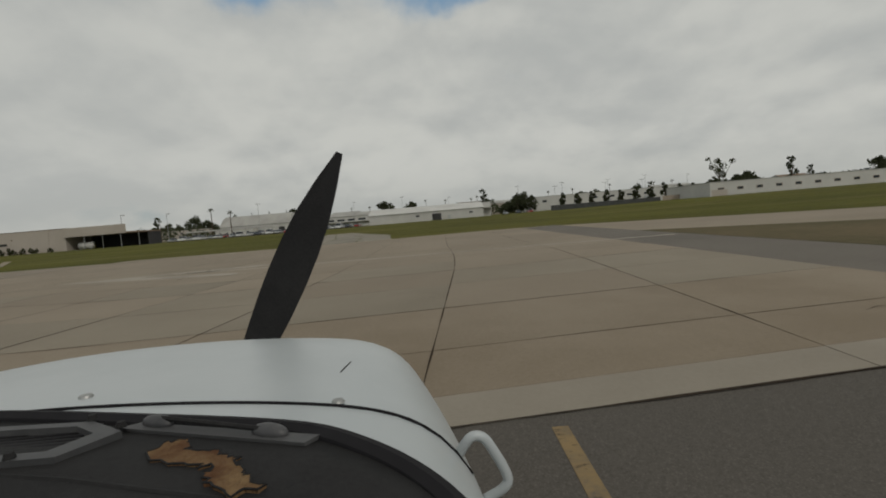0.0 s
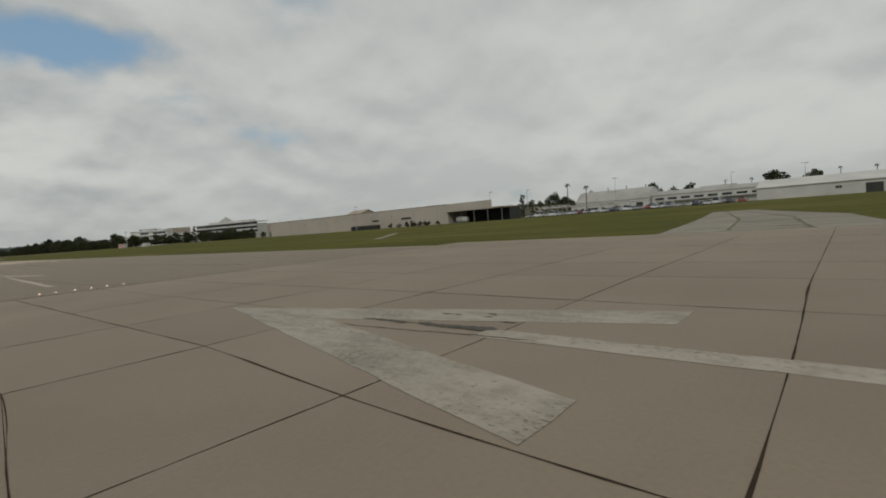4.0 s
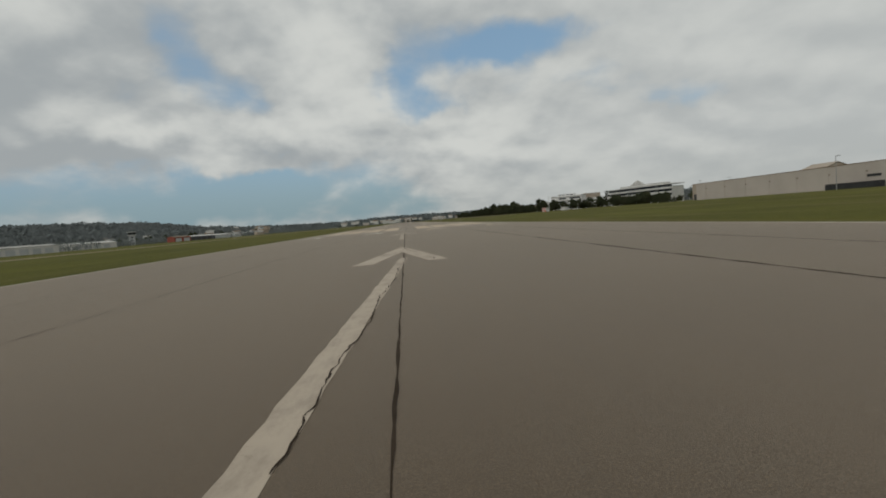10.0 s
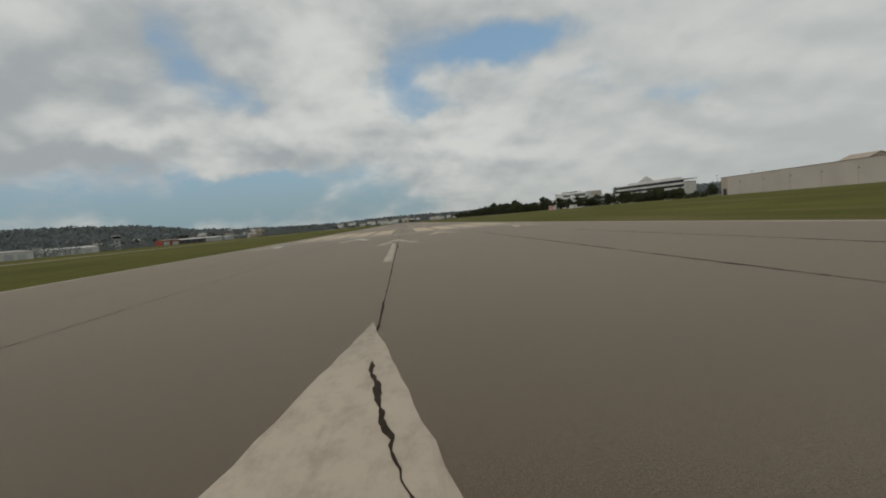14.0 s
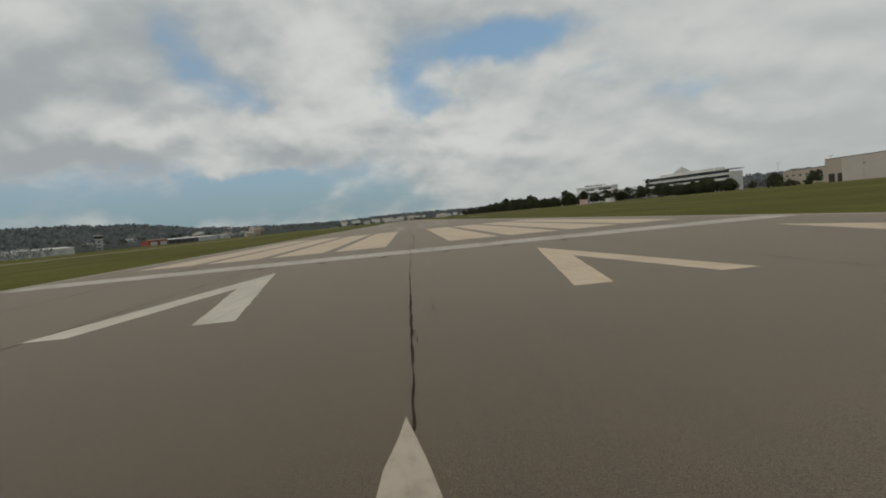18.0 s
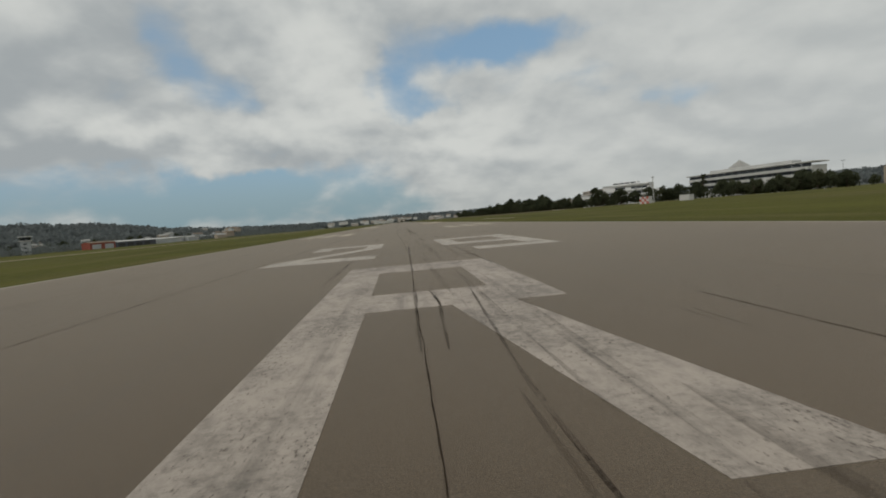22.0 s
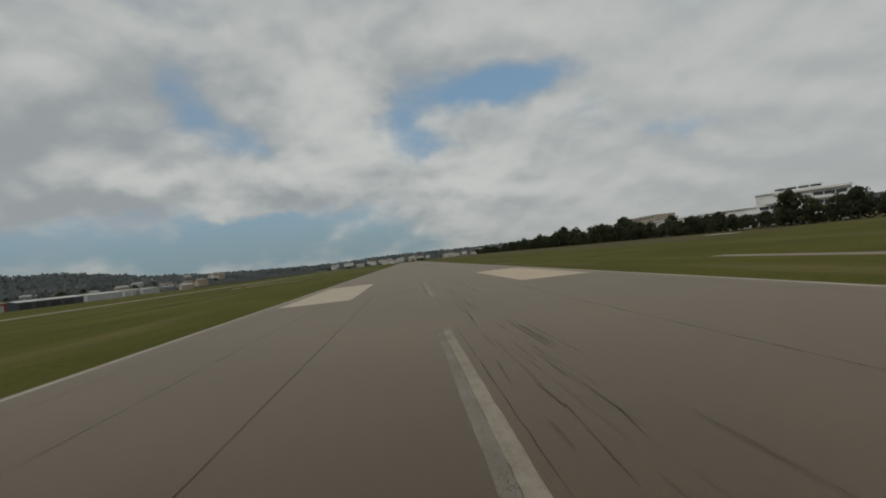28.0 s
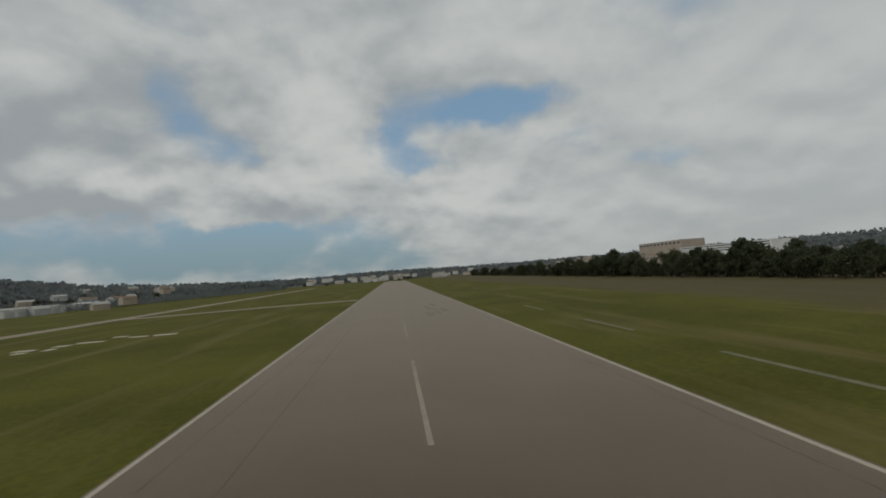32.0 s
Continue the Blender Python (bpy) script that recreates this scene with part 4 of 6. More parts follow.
def house(name, label, category, x, y, z, turn, L, D, H, wall, roof="flat", roof_mat=None, top=0.0, group=""):
    """A building whose facade runs along local x from 0 to L; it reaches D back and H up."""
    h = tagged(empty(name, x, y, z, turn), label, category, group)
    t = 0.3
    for lo, hi in (((0, 0, -1.2), (L, t, H)), ((0, D - t, -1.2), (L, D, H)), ((0, t, -1.2), (t, D - t, H)), ((L - t, t, -1.2), (L, D - t, H))):
        part("wall", box(lo, hi), wall, h)
    roof_mat = roof_mat or ROOF
    bm = bmesh.new()
    if roof == "flat":
        add_box(bm, (t, t, H - 0.5), (L - t, D - t, H - 0.25))
        part("roof", bm, roof_mat, h)
        bm = bmesh.new()
        ring = []
        for a, b in ((-0.08, H), (-0.08, H + 0.22), (t + 0.05, H + 0.22), (t + 0.05, H)):
            ring.append([bm.verts.new(p) for p in ((a, a, b), (L - a, a, b), (L - a, D - a, b), (a, D - a, b))])
        for u, w in zip(ring, ring[1:] + ring[:1]):
            for i in range(4):
                j = (i + 1) % 4
                bm.faces.new((u[i], u[j], w[j], w[i]))
        bmesh.ops.recalc_face_normals(bm, faces=bm.faces)
        part("parapet", bm, roof_mat, h)
        return h
    n = 12 if roof == "barrel" else 2
    o = 0.4
    rows = []
    for i in range(n + 1):
        s = i / n
        yy = -o + (D + 2 * o) * s
        zz = top * math.sin(math.pi * s) if roof == "barrel" else top * (1 - abs(2 * s - 1))
        rows.append((yy, H + zz))
    low = [(a, b) for a, b in rows]
    ring = low + [(a, b + 0.18) for a, b in reversed(low)]
    near, far = ([bm.verts.new((xx, a, b)) for a, b in ring] for xx in (-o, L + o))
    for i in range(len(ring)):
        j = (i + 1) % len(ring)
        bm.faces.new((near[i], near[j], far[j], far[i]))
    m_ = len(ring) - 1
    for i in range(len(low) - 1):
        bm.faces.new((near[i], near[i + 1], near[m_ - i - 1], near[m_ - i]))
        bm.faces.new((far[i + 1], far[i], far[m_ - i], far[m_ - i - 1]))
    bmesh.ops.recalc_face_normals(bm, faces=bm.faces)
    part("roof", bm, roof_mat, h)
    for xx in (0.0, L - t):
        bm = bmesh.new()
        face = [(xx, a, b) for a, b in rows]
        v = [bm.verts.new(p) for p in face]
        u = [bm.verts.new((p[0] + t, p[1], p[2])) for p in face]
        bm.faces.new(v)
        bm.faces.new(u[::-1])
        for i in range(len(face)):
            j = (i + 1) % len(face)
            bm.faces.new((v[j], v[i], u[i], u[j]))
        part("gable", bm, wall, h)
    return h


# the long hangar beside the field
hangar = house("hangar", "long low beige hangar with a blank stucco facade", "hangar", 145, 124, 1.15, -90, 136, 24, 7.9, BEIGE, roof_mat=ROOF_DARK)
for i in range(9):
    window(hangar, 8 + i * 13.6, 5.0, 0.9, 0.5, 0.0, DARK, BEIGE_B)
for i in range(1, 11):
    piece("pilaster", box_mesh("pilaster", 0.35, 0.16, 7.9, BEIGE), BEIGE, hangar, (i * 13.6 - 6.0, -0.06, -0.02))
for k_, (x_, w_) in enumerate(((92, 4.5), (112, 6.0))):
    piece("louvre", box_mesh("louvre", w_, 0.1, 0.8, DARK), DARK, hangar, (x_, -0.06, 3.4))
annex = house("hangar_annex", "beige annex at the end of the hangar", "annex", 151, 137, 1.15, -90, 12.9, 40, 8.2, BEIGE_B, roof_mat=ROOF_DARK)
for x_ in (2.5, 6.2, 9.8):
    piece("door", box_mesh("door", 2.4, 0.1, 3.0, DARK), DARK, annex, (x_, -0.04, 0.0))
# the open bay: roof, fascia, side walls and posts round a hall whose shade is painted
bay = tagged(empty("hangar_bay", 145, -12.1, 1.0, -90), "open hangar bay, shade put into its near-black inside walls", "hangar")
bm = bmesh.new()
add_box(bm, (-0.4, -0.6, 4.9), (26.6, 13, 5.4))
part("roof", bm, ROOF_DARK, bay)
# inside walls: the hall's shade is put into their near-black colour
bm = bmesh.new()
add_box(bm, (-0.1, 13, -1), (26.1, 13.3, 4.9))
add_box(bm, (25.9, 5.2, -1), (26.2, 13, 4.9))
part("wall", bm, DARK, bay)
part("fascia", box((-0.4, -0.75, 4.9), (22.0, -0.45, 8.15), 0.05), BEIGE, bay)
for x_ in (6.5, 13.0, 19.5, 26.0):
    bm = bmesh.new()
    rod(bm, (x_, 0.0, -1), (x_, 0.0, 4.9), 0.12)
    part("post", bm, STEEL, bay)
part("floor", box((0, 0, -0.6), (26, 13, 0.02)), TAXI, bay)
tank = tagged(empty("storage_tank", 147.5, -17.5, 1.02, -90), "pale rounded storage tank under the hangar bay roof", "tank")
bm = bmesh.new()
bmesh.ops.create_cone(bm, cap_ends=True, segments=24, radius1=1.25, radius2=1.25, depth=5.4, matrix=pose(0, 0, 1.55, 0, 90, 0))
bmesh.ops.bevel(bm, geom=[e for e in bm.edges if len(e.link_faces) == 2 and e.calc_face_angle(0) > 1.0], offset=0.25, segments=2, affect="EDGES")
part("shell", bm, PALE, tank, smooth=True)
for x_ in (-1.8, 1.8):
    part("saddle", box((x_ - 0.2, -1.0, 0), (x_ + 0.2, 1.0, 0.5), 0.03), STEEL, tank)
screen = tagged(empty("fence_screen", 141.5, 46.0, 1.1, -90), "dark slatted screen fence in front of the hangar", "fence")
for i in range(28):
    piece("slat", box_mesh("slat", 0.66, 0.08, 2.0, DARK), DARK, screen, (0.35 + i * 0.74, 0, 0.08))
for z_ in (0.4, 1.7):
    piece("rail", box_mesh("rail", 20.8, 0.07, 0.1, STEEL), STEEL, screen, (10.4, 0.08, z_))
cap = house("roof_house", "tan building with a hipped roof behind the hangar", "building", 224, 151, 1.2, -90, 16, 14, 11.8, BEIGE_B, "gable", BEIGE_B, 2.8)

# the white office block with dark window bands
office = tagged(empty("office_building", 232, 430, 1.0, -73), "white four-storey office building with dark ribbon windows", "office building")
OL, OD = 90.0, 15.0
part("wall", box((0, 0.35, -1), (OL, OD, 15.5)), PALE, office)
part("podium", box((-6, -3, -1), (OL - 0.5, 0.3, 4.6), 0.05), PALE, office)
for i, z_ in enumerate((4.9, 9.0, 13.1)):
    part("spandrel", box((-1.0 + i, -0.55 - 0.5 * i, z_), (OL + 0.6 - i, 0.34, z_ + 1.75), 0.06), PALE, office)
    for j in range(15):
        piece("pane", box_mesh("ribbon_pane", 5.75, 0.1, 2.15, GLASS), GLASS, office, (3.1 + j * 5.98, 0.1, z_ + 1.85))
part("roof", box((-1.5, -1.6, 17.35), (OL + 1.5, OD, 18.1), 0.08), PALE, office)
part("penthouse", box((16, 3, 18.1), (OL - 14, OD - 2, 20.2), 0.08), PALE, office)
bm = bmesh.new()
bmesh.ops.create_cone(bm, cap_ends=True, segments=4, radius1=8.2, radius2=0.3, depth=5.6, matrix=Matrix.Translation((36, 9, 22.9)) @ pose(0, 0, 0, 0, 0, 45))
part("skylight", bm, ROOF, office, "pale pyramid skylight")
for x_ in (60, 66):
    part("stair_wall", box((x_, -2.2, -1), (x_ + 2.6, -0.6, 9.5), 0.05), PALE, office)

# white building among the trees further on
block = tagged(empty("white_building", 167, 478, 4.1, -43), "white three-storey building with dark window strips", "office building")
part("wall", box((14, 0.3, -4), (52, 14, 13.2)), WHITE_WALL, block)
part("wall", box((-6, 0.8, -4), (13.99, 12, 7.4), 0.05), WHITE_WALL, block)
part("wall", box((22, 2.0, 13.71), (42, 10, 15.6), 0.05), WHITE_WALL, block, "small set-back top storey")
for z_, a, b in ((-1.6, -3, 50), (1.2, -3, 50), (5.0, 15, 51), (9.0, 24, 51)):
    n = int((b - a) / 4.4)
    for j in range(n):
        if (j * 7 + int(z_)) % 5 == 3:
            continue
        piece("pane", box_mesh("strip_pane", 4.1, 0.12, 1.7, GLASS), GLASS, block, (a + 2.2 + j * 4.4, 0.27 if a + 2.2 + j * 4.4 > 14 else 0.77, z_ + 0.6))
for j in range(4):
    piece("pane", box_mesh("top_pane", 4.1, 0.12, 0.9, GLASS), GLASS, block, (24.5 + j * 4.8, 1.97, 14.3))
for z_, a in ((4.2, 8), (8.2, 18), (12.4, 22)):
    part("ledge", box((a, -1.3, z_), (52.5, 0.28, z_ + 0.7), 0.05), WHITE_WALL, block)
part("roof", box((13.6, -0.5, 13.2), (52.5, 14.4, 13.7), 0.06), WHITE_WALL, block)
part("roof", box((-6.4, -0.2, 7.4), (13.58, 12.4, 7.9), 0.06), WHITE_WALL, block)

white_block = house("office_block", "long white office block with rows of windows behind the trees", "office", 450, 1092, 8.0, -90, 186, 30, 16.6, WHITE_WALL)
for z_ in (7.4, 10.6, 13.8):
    for j in range(13):
        window(white_block, 8 + j * 14.0, z_, 13.6, 1.5)
tan_hall = house("tan_hall", "tan flat-roofed hall rising behind the trees", "building", 464, 1246, 8.0, -90, 137, 40, 30.5, BEIGE_B, roof_mat=ROOF_DARK)
for j in range(11):
    window(tan_hall, 8 + j * 12, 24.5, 7.0, 3.4)
tan_block = house("tan_building", "wide tan low-rise building behind a row of trees", "building", 292, 330, 1.2, -90, 150, 30, 10.5, BEIGE_B, roof_mat=ROOF_DARK)
for j in range(24):
    window(tan_block, 4 + j * 6.2, 6.0, 3.0, 1.6)

# sheds and works along the far side of the car park
carport = tagged(empty("carport", 176, -40, 1.1, -90), "long white-roofed carport over parked cars", "carport")
part("roof", box((0, -3, 3.2), (36, 4, 3.65), 0.05), PALE, carport)
for i in range(7):
    bm = bmesh.new()
    rod(bm, (1 + i * 5.6, 0.5, -0.5), (1 + i * 5.6, 0.5, 3.2), 0.1)
    part("post", bm, STEEL, carport)
barrel = house("barrel_roof_shed", "large pale shed with a round barrel roof", "shed", 296, 2, 1.2, -90, 46, 26, 6.2, PALE, "barrel", ROOF, 7.0)
for i in range(4):
    bm = bmesh.new()
    rod(bm, (5 + i * 12, 13, 13.2), (5 + i * 12, 13, 15.2), 0.35)
    part("vent", bm, STEEL, barrel)
piece("door", box_mesh("shed_door", 4, 0.1, 4.0, DARK), DARK, barrel, (41, -0.04, 0))
lodge = house("gatehouse", "small white office with square windows", "office", 280, -2, 1.2, -90, 24, 9, 4.2, PALE)
for i in range(5):
    window(lodge, 3 + i * 4.4, 1.1, 1.8, 1.7)
works = house("workshop", "long white workshop with a row of dark windows", "workshop", 300, -45, 1.2, -90, 66, 26, 7.0, PALE, "gable", ROOF, 2.6)
for i in range(9):
    window(works, 4.5 + i * 7.1, 4.0, 5.2, 1.5)
piece("canopy", box_mesh("canopy", 60, 2.0, 0.25, ROOF), ROOF, works, (33, -1.0, 3.2))
shed = house("metal_shed", "white ribbed metal shed with a dark doorway", "shed", 205, -111, 0.9, -90, 55, 28, 4.6, PALE, "gable", PALE, 3.0)
for x_ in (23.5, 49):
    window(shed, x_, 2.3, 2.0, 1.1)
piece("door", box_mesh("shed_doorway", 4.4, 0.1, 3.4, DARK), DARK, shed, (32.6, -0.04, 0.1))
piece("door", box_mesh("side_door", 1.3, 0.1, 2.3, GREY_WALL), GREY_WALL, shed, (38.5, -0.04, 0.1))
for i in range(54):
    piece("rib", box_mesh("rib", 0.09, 0.05, 4.55, PALE), PALE, shed, (0.5 + i, -0.025, 0.0))
loft = house("loading_block", "taller white flat-roofed block behind the metal shed", "building", 228, -128, 1.0, -90, 44, 24, 7.4, PALE)
for x_ in (12, 36):
    window(loft, x_, 4.6, 2.4, 1.2)
piece("canopy", box_mesh("dock_canopy", 9, 3, 0.3, ROOF), ROOF, loft, (40, -1.5, 4.4))
store = house("warehouse", "long white warehouse behind a row of small clipped trees", "warehouse", 236, -196, 1.4, -90, 104, 40, 7.6, PALE, roof_mat=ROOF)
for i in range(11):
    window(store, 6 + i * 9.2, 4.4, 2.6, 1.3)
for x_ in (40, 62, 84):
    piece("door", box_mesh("dock_door", 4, 0.1, 3.6, GREY_WALL), GREY_WALL, store, (x_, -0.04, 0.0))
near_store = house("flat_warehouse", "white flat-roofed warehouse with brown windows", "warehouse", 128, -232, 1.1, -90, 90, 30, 4.9, PALE, roof_mat=ROOF)
for i in range(14):
    window(near_store, 3.5 + i * 6.2, 2.2, 2.1, 1.0, 0.0, GLASS, BEIGE_B)
piece("wall_panel", box_mesh("wall_panel", 5.0, 0.1, 2.6, BEIGE), BEIGE, near_store, (3.0, -0.04, 0.0))
for k_, (x, y, L, H, m) in enumerate(((150, -186, 40, 1.9, SCREEN), (148, -226, 8, 1.7, BEIGE_B))):
    bm = bmesh.new()
    add_box(bm, (0, 0, -1), (0.25, L, H), 0.02)
    w_ = part("boundary_wall", bm, m)
    w_.location = (x, y - L, rise(x, y))
    tagged(w_, "plain low boundary wall behind the grass", "wall")

# town roofs beyond, seen as a low line over the field
rng = random.Random(21)
for i in range(34):
    y = 110 - i * 21 + rng.uniform(-6, 6)
    x = rng.uniform(380, 620)
    L, D, H = rng.uniform(16, 38), rng.uniform(12, 22), rng.uniform(7, 13)
    m = rng.choice((PALE, BEIGE, BEIGE_B, GREY_WALL))
    b_ = house("town_building", "plain pale building of the town beyond the field", "building", x, y, 1.5, -90, L, D, H, m, rng.choice(("flat", "gable")), rng.choice((ROOF, ROOF_DARK)), 2.5, "town buildings")
    for j in range(int(L / 5)):
        window(b_, 2.5 + j * 5, H - 3.2, 2.4, 1.5)
for i in range(18):
    y = 880 + i * 34 + rng.uniform(-10, 10)
    x = rng.uniform(250, 420)
    L, D, H = rng.uniform(18, 46), rng.uniform(12, 24), rng.uniform(10, 19)
    b_ = house("town_building", "pale low-rise building standing behind trees", "building", x, y, 1.5, -90 + rng.uniform(-12, 12), L, D, H, rng.choice((PALE, BEIGE, BEIGE_B)), "flat", rng.choice((ROOF, ROOF_DARK)), 0, "town buildings")
    for j in range(int(L / 6)):
        window(b_, 3 + j * 6, H - 3.6, 3.2, 1.8)
for i in range(40):
    x = rng.uniform(-260, 330)
    y = rng.uniform(1560, 1900)
    house("far_house", "small pale house beyond the runway's end", "house", x, y, 0.4 + (y - 1560) * 0.03, rng.uniform(-20, 20), rng.uniform(10, 24), rng.uniform(8, 12), rng.uniform(5, 9), rng.choice((PALE, PALE, BEIGE)), "gable", rng.choice((ROOF, ROOF_DARK)), 2.2, "far houses")

# across the field: tower, hangars
tower = tagged(empty("control_tower", -368, 574, -1.0, 30), "pale concrete control tower with a glazed cab", "tower")
part("shaft", box((-3.6, -3.6, -1), (3.6, 3.6, 13.5), 0.3), GREY_WALL, tower)
part("gallery", box((-5.0, -5.0, 13.5), (5.0, 5.0, 14.3), 0.1), PALE, tower)
bm = bmesh.new()
bmesh.ops.create_cone(bm, cap_ends=True, segments=8, radius1=4.2, radius2=5.2, depth=3.2, matrix=Matrix.Translation((0, 0, 15.9)))
part("cab", bm, GLASS, tower)
part("roof", box((-5.4, -5.4, 17.5), (5.4, 5.4, 18.3), 0.15), PALE, tower)
for z_ in (2, 6, 10):
    piece("window", box_mesh("tower_window", 2.4, 0.1, 1.4, GLASS), GLASS, tower, (0, -3.64, z_))
bm = bmesh.new()
rod(bm, (0, 0, 18.3), (0, 0, 24), 0.12)
part("antenna", bm, STEEL, tower)
for x, y, turn, L, D, H, m, rf, lab in ((-330, 610, 60, 26, 16, 6.5, BRICK_RED, ROOF_DARK, "red-walled hangar across the field"), (-345, 420, 80, 60, 20, 6.0, PALE, PALE, "white row of hangars across the field"),
                                       (-330, 300, 85, 70, 22, 6.5, PALE, ROOF, "long white hangar across the field"), (-335, 200, 88, 64, 22, 6.0, GREY_WALL, PALE, "grey hangar row across the field"),
                                       (-330, 660, 75, 60, 18, 6.0, CAR_B, PALE, "dark blue hangar row with a white roof edge"), (-325, 740, 80, 46, 18, 6.0, GREY_WALL, PALE, "grey hangar across the field"),
                                       (-335, 820, 85, 70, 18, 6.5, PALE, ROOF, "white hangar row across the field"), (-340, 930, 85, 60, 18, 6.0, GREY_WALL, PALE, "grey hangar across the field")):
    h_ = house("far_hangar", lab, "hangar", x, y, -0.9, turn, L, D, H, m, "gable", rf, 1.6, "hangars across the field")
    for j in range(int(L / 13)):
        piece("door", box_mesh("hangar_door", 9, 0.1, H - 1.6, DARK if m is CAR_B else GREY_WALL), GREY_WALL, h_, (6.5 + j * 13, -0.04, 0))
for i in range(44):
    d, a = rng.uniform(720, 1250), rng.uniform(-54, -20)
    x, y = d * math.sin(radians(a)), 200 + d * math.cos(radians(a))
    house("hillside_house", "small pale house among trees across the field", "house", x, y, max(-1.0, (d - 720) * 0.04 - 1.0), rng.uniform(40, 90), rng.uniform(9, 20), rng.uniform(8, 12), rng.uniform(4, 6.5), rng.choice((GREY_WALL, BEIGE, GREY_WALL, BEIGE_B)), "gable", rng.choice((ROOF, ROOF_DARK)), 2.4, "houses across the field")

# poles, mast and marker board
def lamp_pole(x, y, h, arms=1):
    p = tagged(empty("light_pole", x, y, rise(x, y) - 0.1), "slim grey light pole with a flat lamp head", "light pole", "light poles")
    bm = bmesh.new()
    rod(bm, (0, 0, 0), (0, 0, h), 0.13, 0.08)
    part("pole", bm, STEEL, p)
    for s in ((-1, 1) if arms == 2 else (-1,)):
        bm = bmesh.new()
        add_box(bm, (-0.25, min(0, s * 1.5), h - 0.1), (0.25, max(0, s * 1.5), h + 0.12), 0.03)
        part("lamp_head", bm, STEEL, p)
    return p


for x, y, h, n in ((140, 40, 11, 1), (170, -16, 12.5, 1), (178, -30, 12, 1), (260, -38, 18, 2), (228, 318, 15, 2), (232, 296, 14, 2), (240, 270, 15, 2), (245, -210, 13, 2), (250, -240, 13, 2), (252, -262, 13, 2), (240, -150, 12, 1), (230, 220, 14, 2), (262, -172, 15, 2), (285, -196, 17, 2), (292, -226, 17, 2), (280, -252, 16, 2), (300, -284, 18, 2), (276, -300, 15, 1), (300, -120, 17, 2), (296, -88, 16, 1)):
    lamp_pole(x, y, h, n)
mast = tagged(empty("radio_mast", 114, 270.5, 0.9), "thin white lattice mast with a small top platform", "mast")
bm = bmesh.new()
for a, b in ((-0.3, -0.3), (0.3, -0.3), (0.0, 0.35)):
    rod(bm, (a, b, 0), (a * 0.5, b * 0.5, 11.5), 0.05, 0.04, 6)
for i in range(12):
    s = 1 - 0.5 * i / 12
    rod(bm, (-0.3 * s, -0.3 * s, i * 0.95), (0.3 * s, -0.3 * s, i * 0.95 + 0.9), 0.03, sides=5)
    rod(bm, (0.3 * s, -0.3 * s, i * 0.95), (0, 0.35 * s, i * 0.95 + 0.9), 0.03, sides=5)
part("lattice", bm, PALE, mast)
part("platform", box((-0.5, -0.5, 11.5), (0.5, 0.5, 11.9), 0.04), PALE, mast)
board = tagged(empty("checker_board", 110.5, 272.5, 0.95, -65), "red and white checkered equipment shelter in the grass", "shelter")
part("body", box((-2.4, 0.05, 0), (2.4, 2.6, 3.3), 0.03), PALE, board)
for i in range(4):
    for j in range(3):
        piece("panel", box_mesh("checker_panel", 1.18, 0.06, 1.08, RED if (i + j) % 2 else PALE), PALE, board, (-1.8 + i * 1.2, 0.02, 0.03 + j * 1.09))
hut = house("hut", "small white equipment hut", "hut", 121, 262, 0.95, -70, 4.8, 3.0, 2.5, PALE)

# ---------------------------------------------------------------- trees and far woods
def tree_kind(seed, height, spread, crown_low, kind="round", clumps=22, leaves=46, size=0.55, leaf=None):
    """One tree: a tapered trunk with limbs, and a crown of leaf clumps with gaps."""
    r = random.Random(seed)
    t = tagged(empty("tree", 0, 0, -500), "dark green tree with a loose leafy crown", "tree", "trees")
    bm = bmesh.new()
    rod(bm, (0, 0, -0.4), (0.1, 0, height * 0.55), 0.028 * height, 0.014 * height, 8)
    centres = []
    for i in range(clumps):
        a = r.uniform(0, 2 * math.pi)
        s = (i + 0.5) / clumps
        z = crown_low + (height - crown_low) * s
        if kind == "round":
            wide = spread * math.sqrt(max(0.08, 1 - (2 * s - 0.85) ** 2))
        elif kind == "tall":
            wide = spread * (0.35 + 0.65 * math.sin(math.pi * min(1, s * 0.95 + 0.05)))
        else:
            wide = spread * (0.55 + 0.45 * r.random())
        d = wide * math.sqrt(r.uniform(0.05, 1.0))
        c = Vector((d * math.cos(a), d * math.sin(a), z + r.uniform(-0.4, 0.4)))
        centres.append((c, r.uniform(0.5, 1.0)))
    for c, s in centres[:: max(1, clumps // 7)]:
        rod(bm, (0.05, 0, height * r.uniform(0.25, 0.5)), c, 0.011 * height, 0.004 * height, 5)
    part("trunk", bm, BARK, t)
    verts, faces = [], []
    rad = spread * (0.42 if kind != "open" else 0.36)
    for c, s in centres:
        for _ in range(leaves):
            d = Vector((r.gauss(0, 1), r.gauss(0, 1), r.gauss(0, 0.8)))
            d = d.normalized() * rad * s * r.uniform(0.35, 1.0) ** 0.6
            p = c + d
            u = Vector((r.uniform(-1, 1), r.uniform(-1, 1), r.uniform(-1, 1))).normalized()
            w = u.cross(Vector((r.uniform(-1, 1), r.uniform(-1, 1), r.uniform(-1, 1)))).normalized()
            k_ = size * r.uniform(0.6, 1.3)
            n = len(verts)
            verts += [p - u * k_ * 0.5, p + w * k_ * 0.42, p + u * k_ * 0.6, p - w * k_ * 0.42]
            faces.append((n, n + 1, n + 2, n + 3))
    me = mesh_from("crown", verts, faces)
    me.materials.append(leaf or LEAF)
    crown = new("crown", me)
    crown.parent = t
    return t


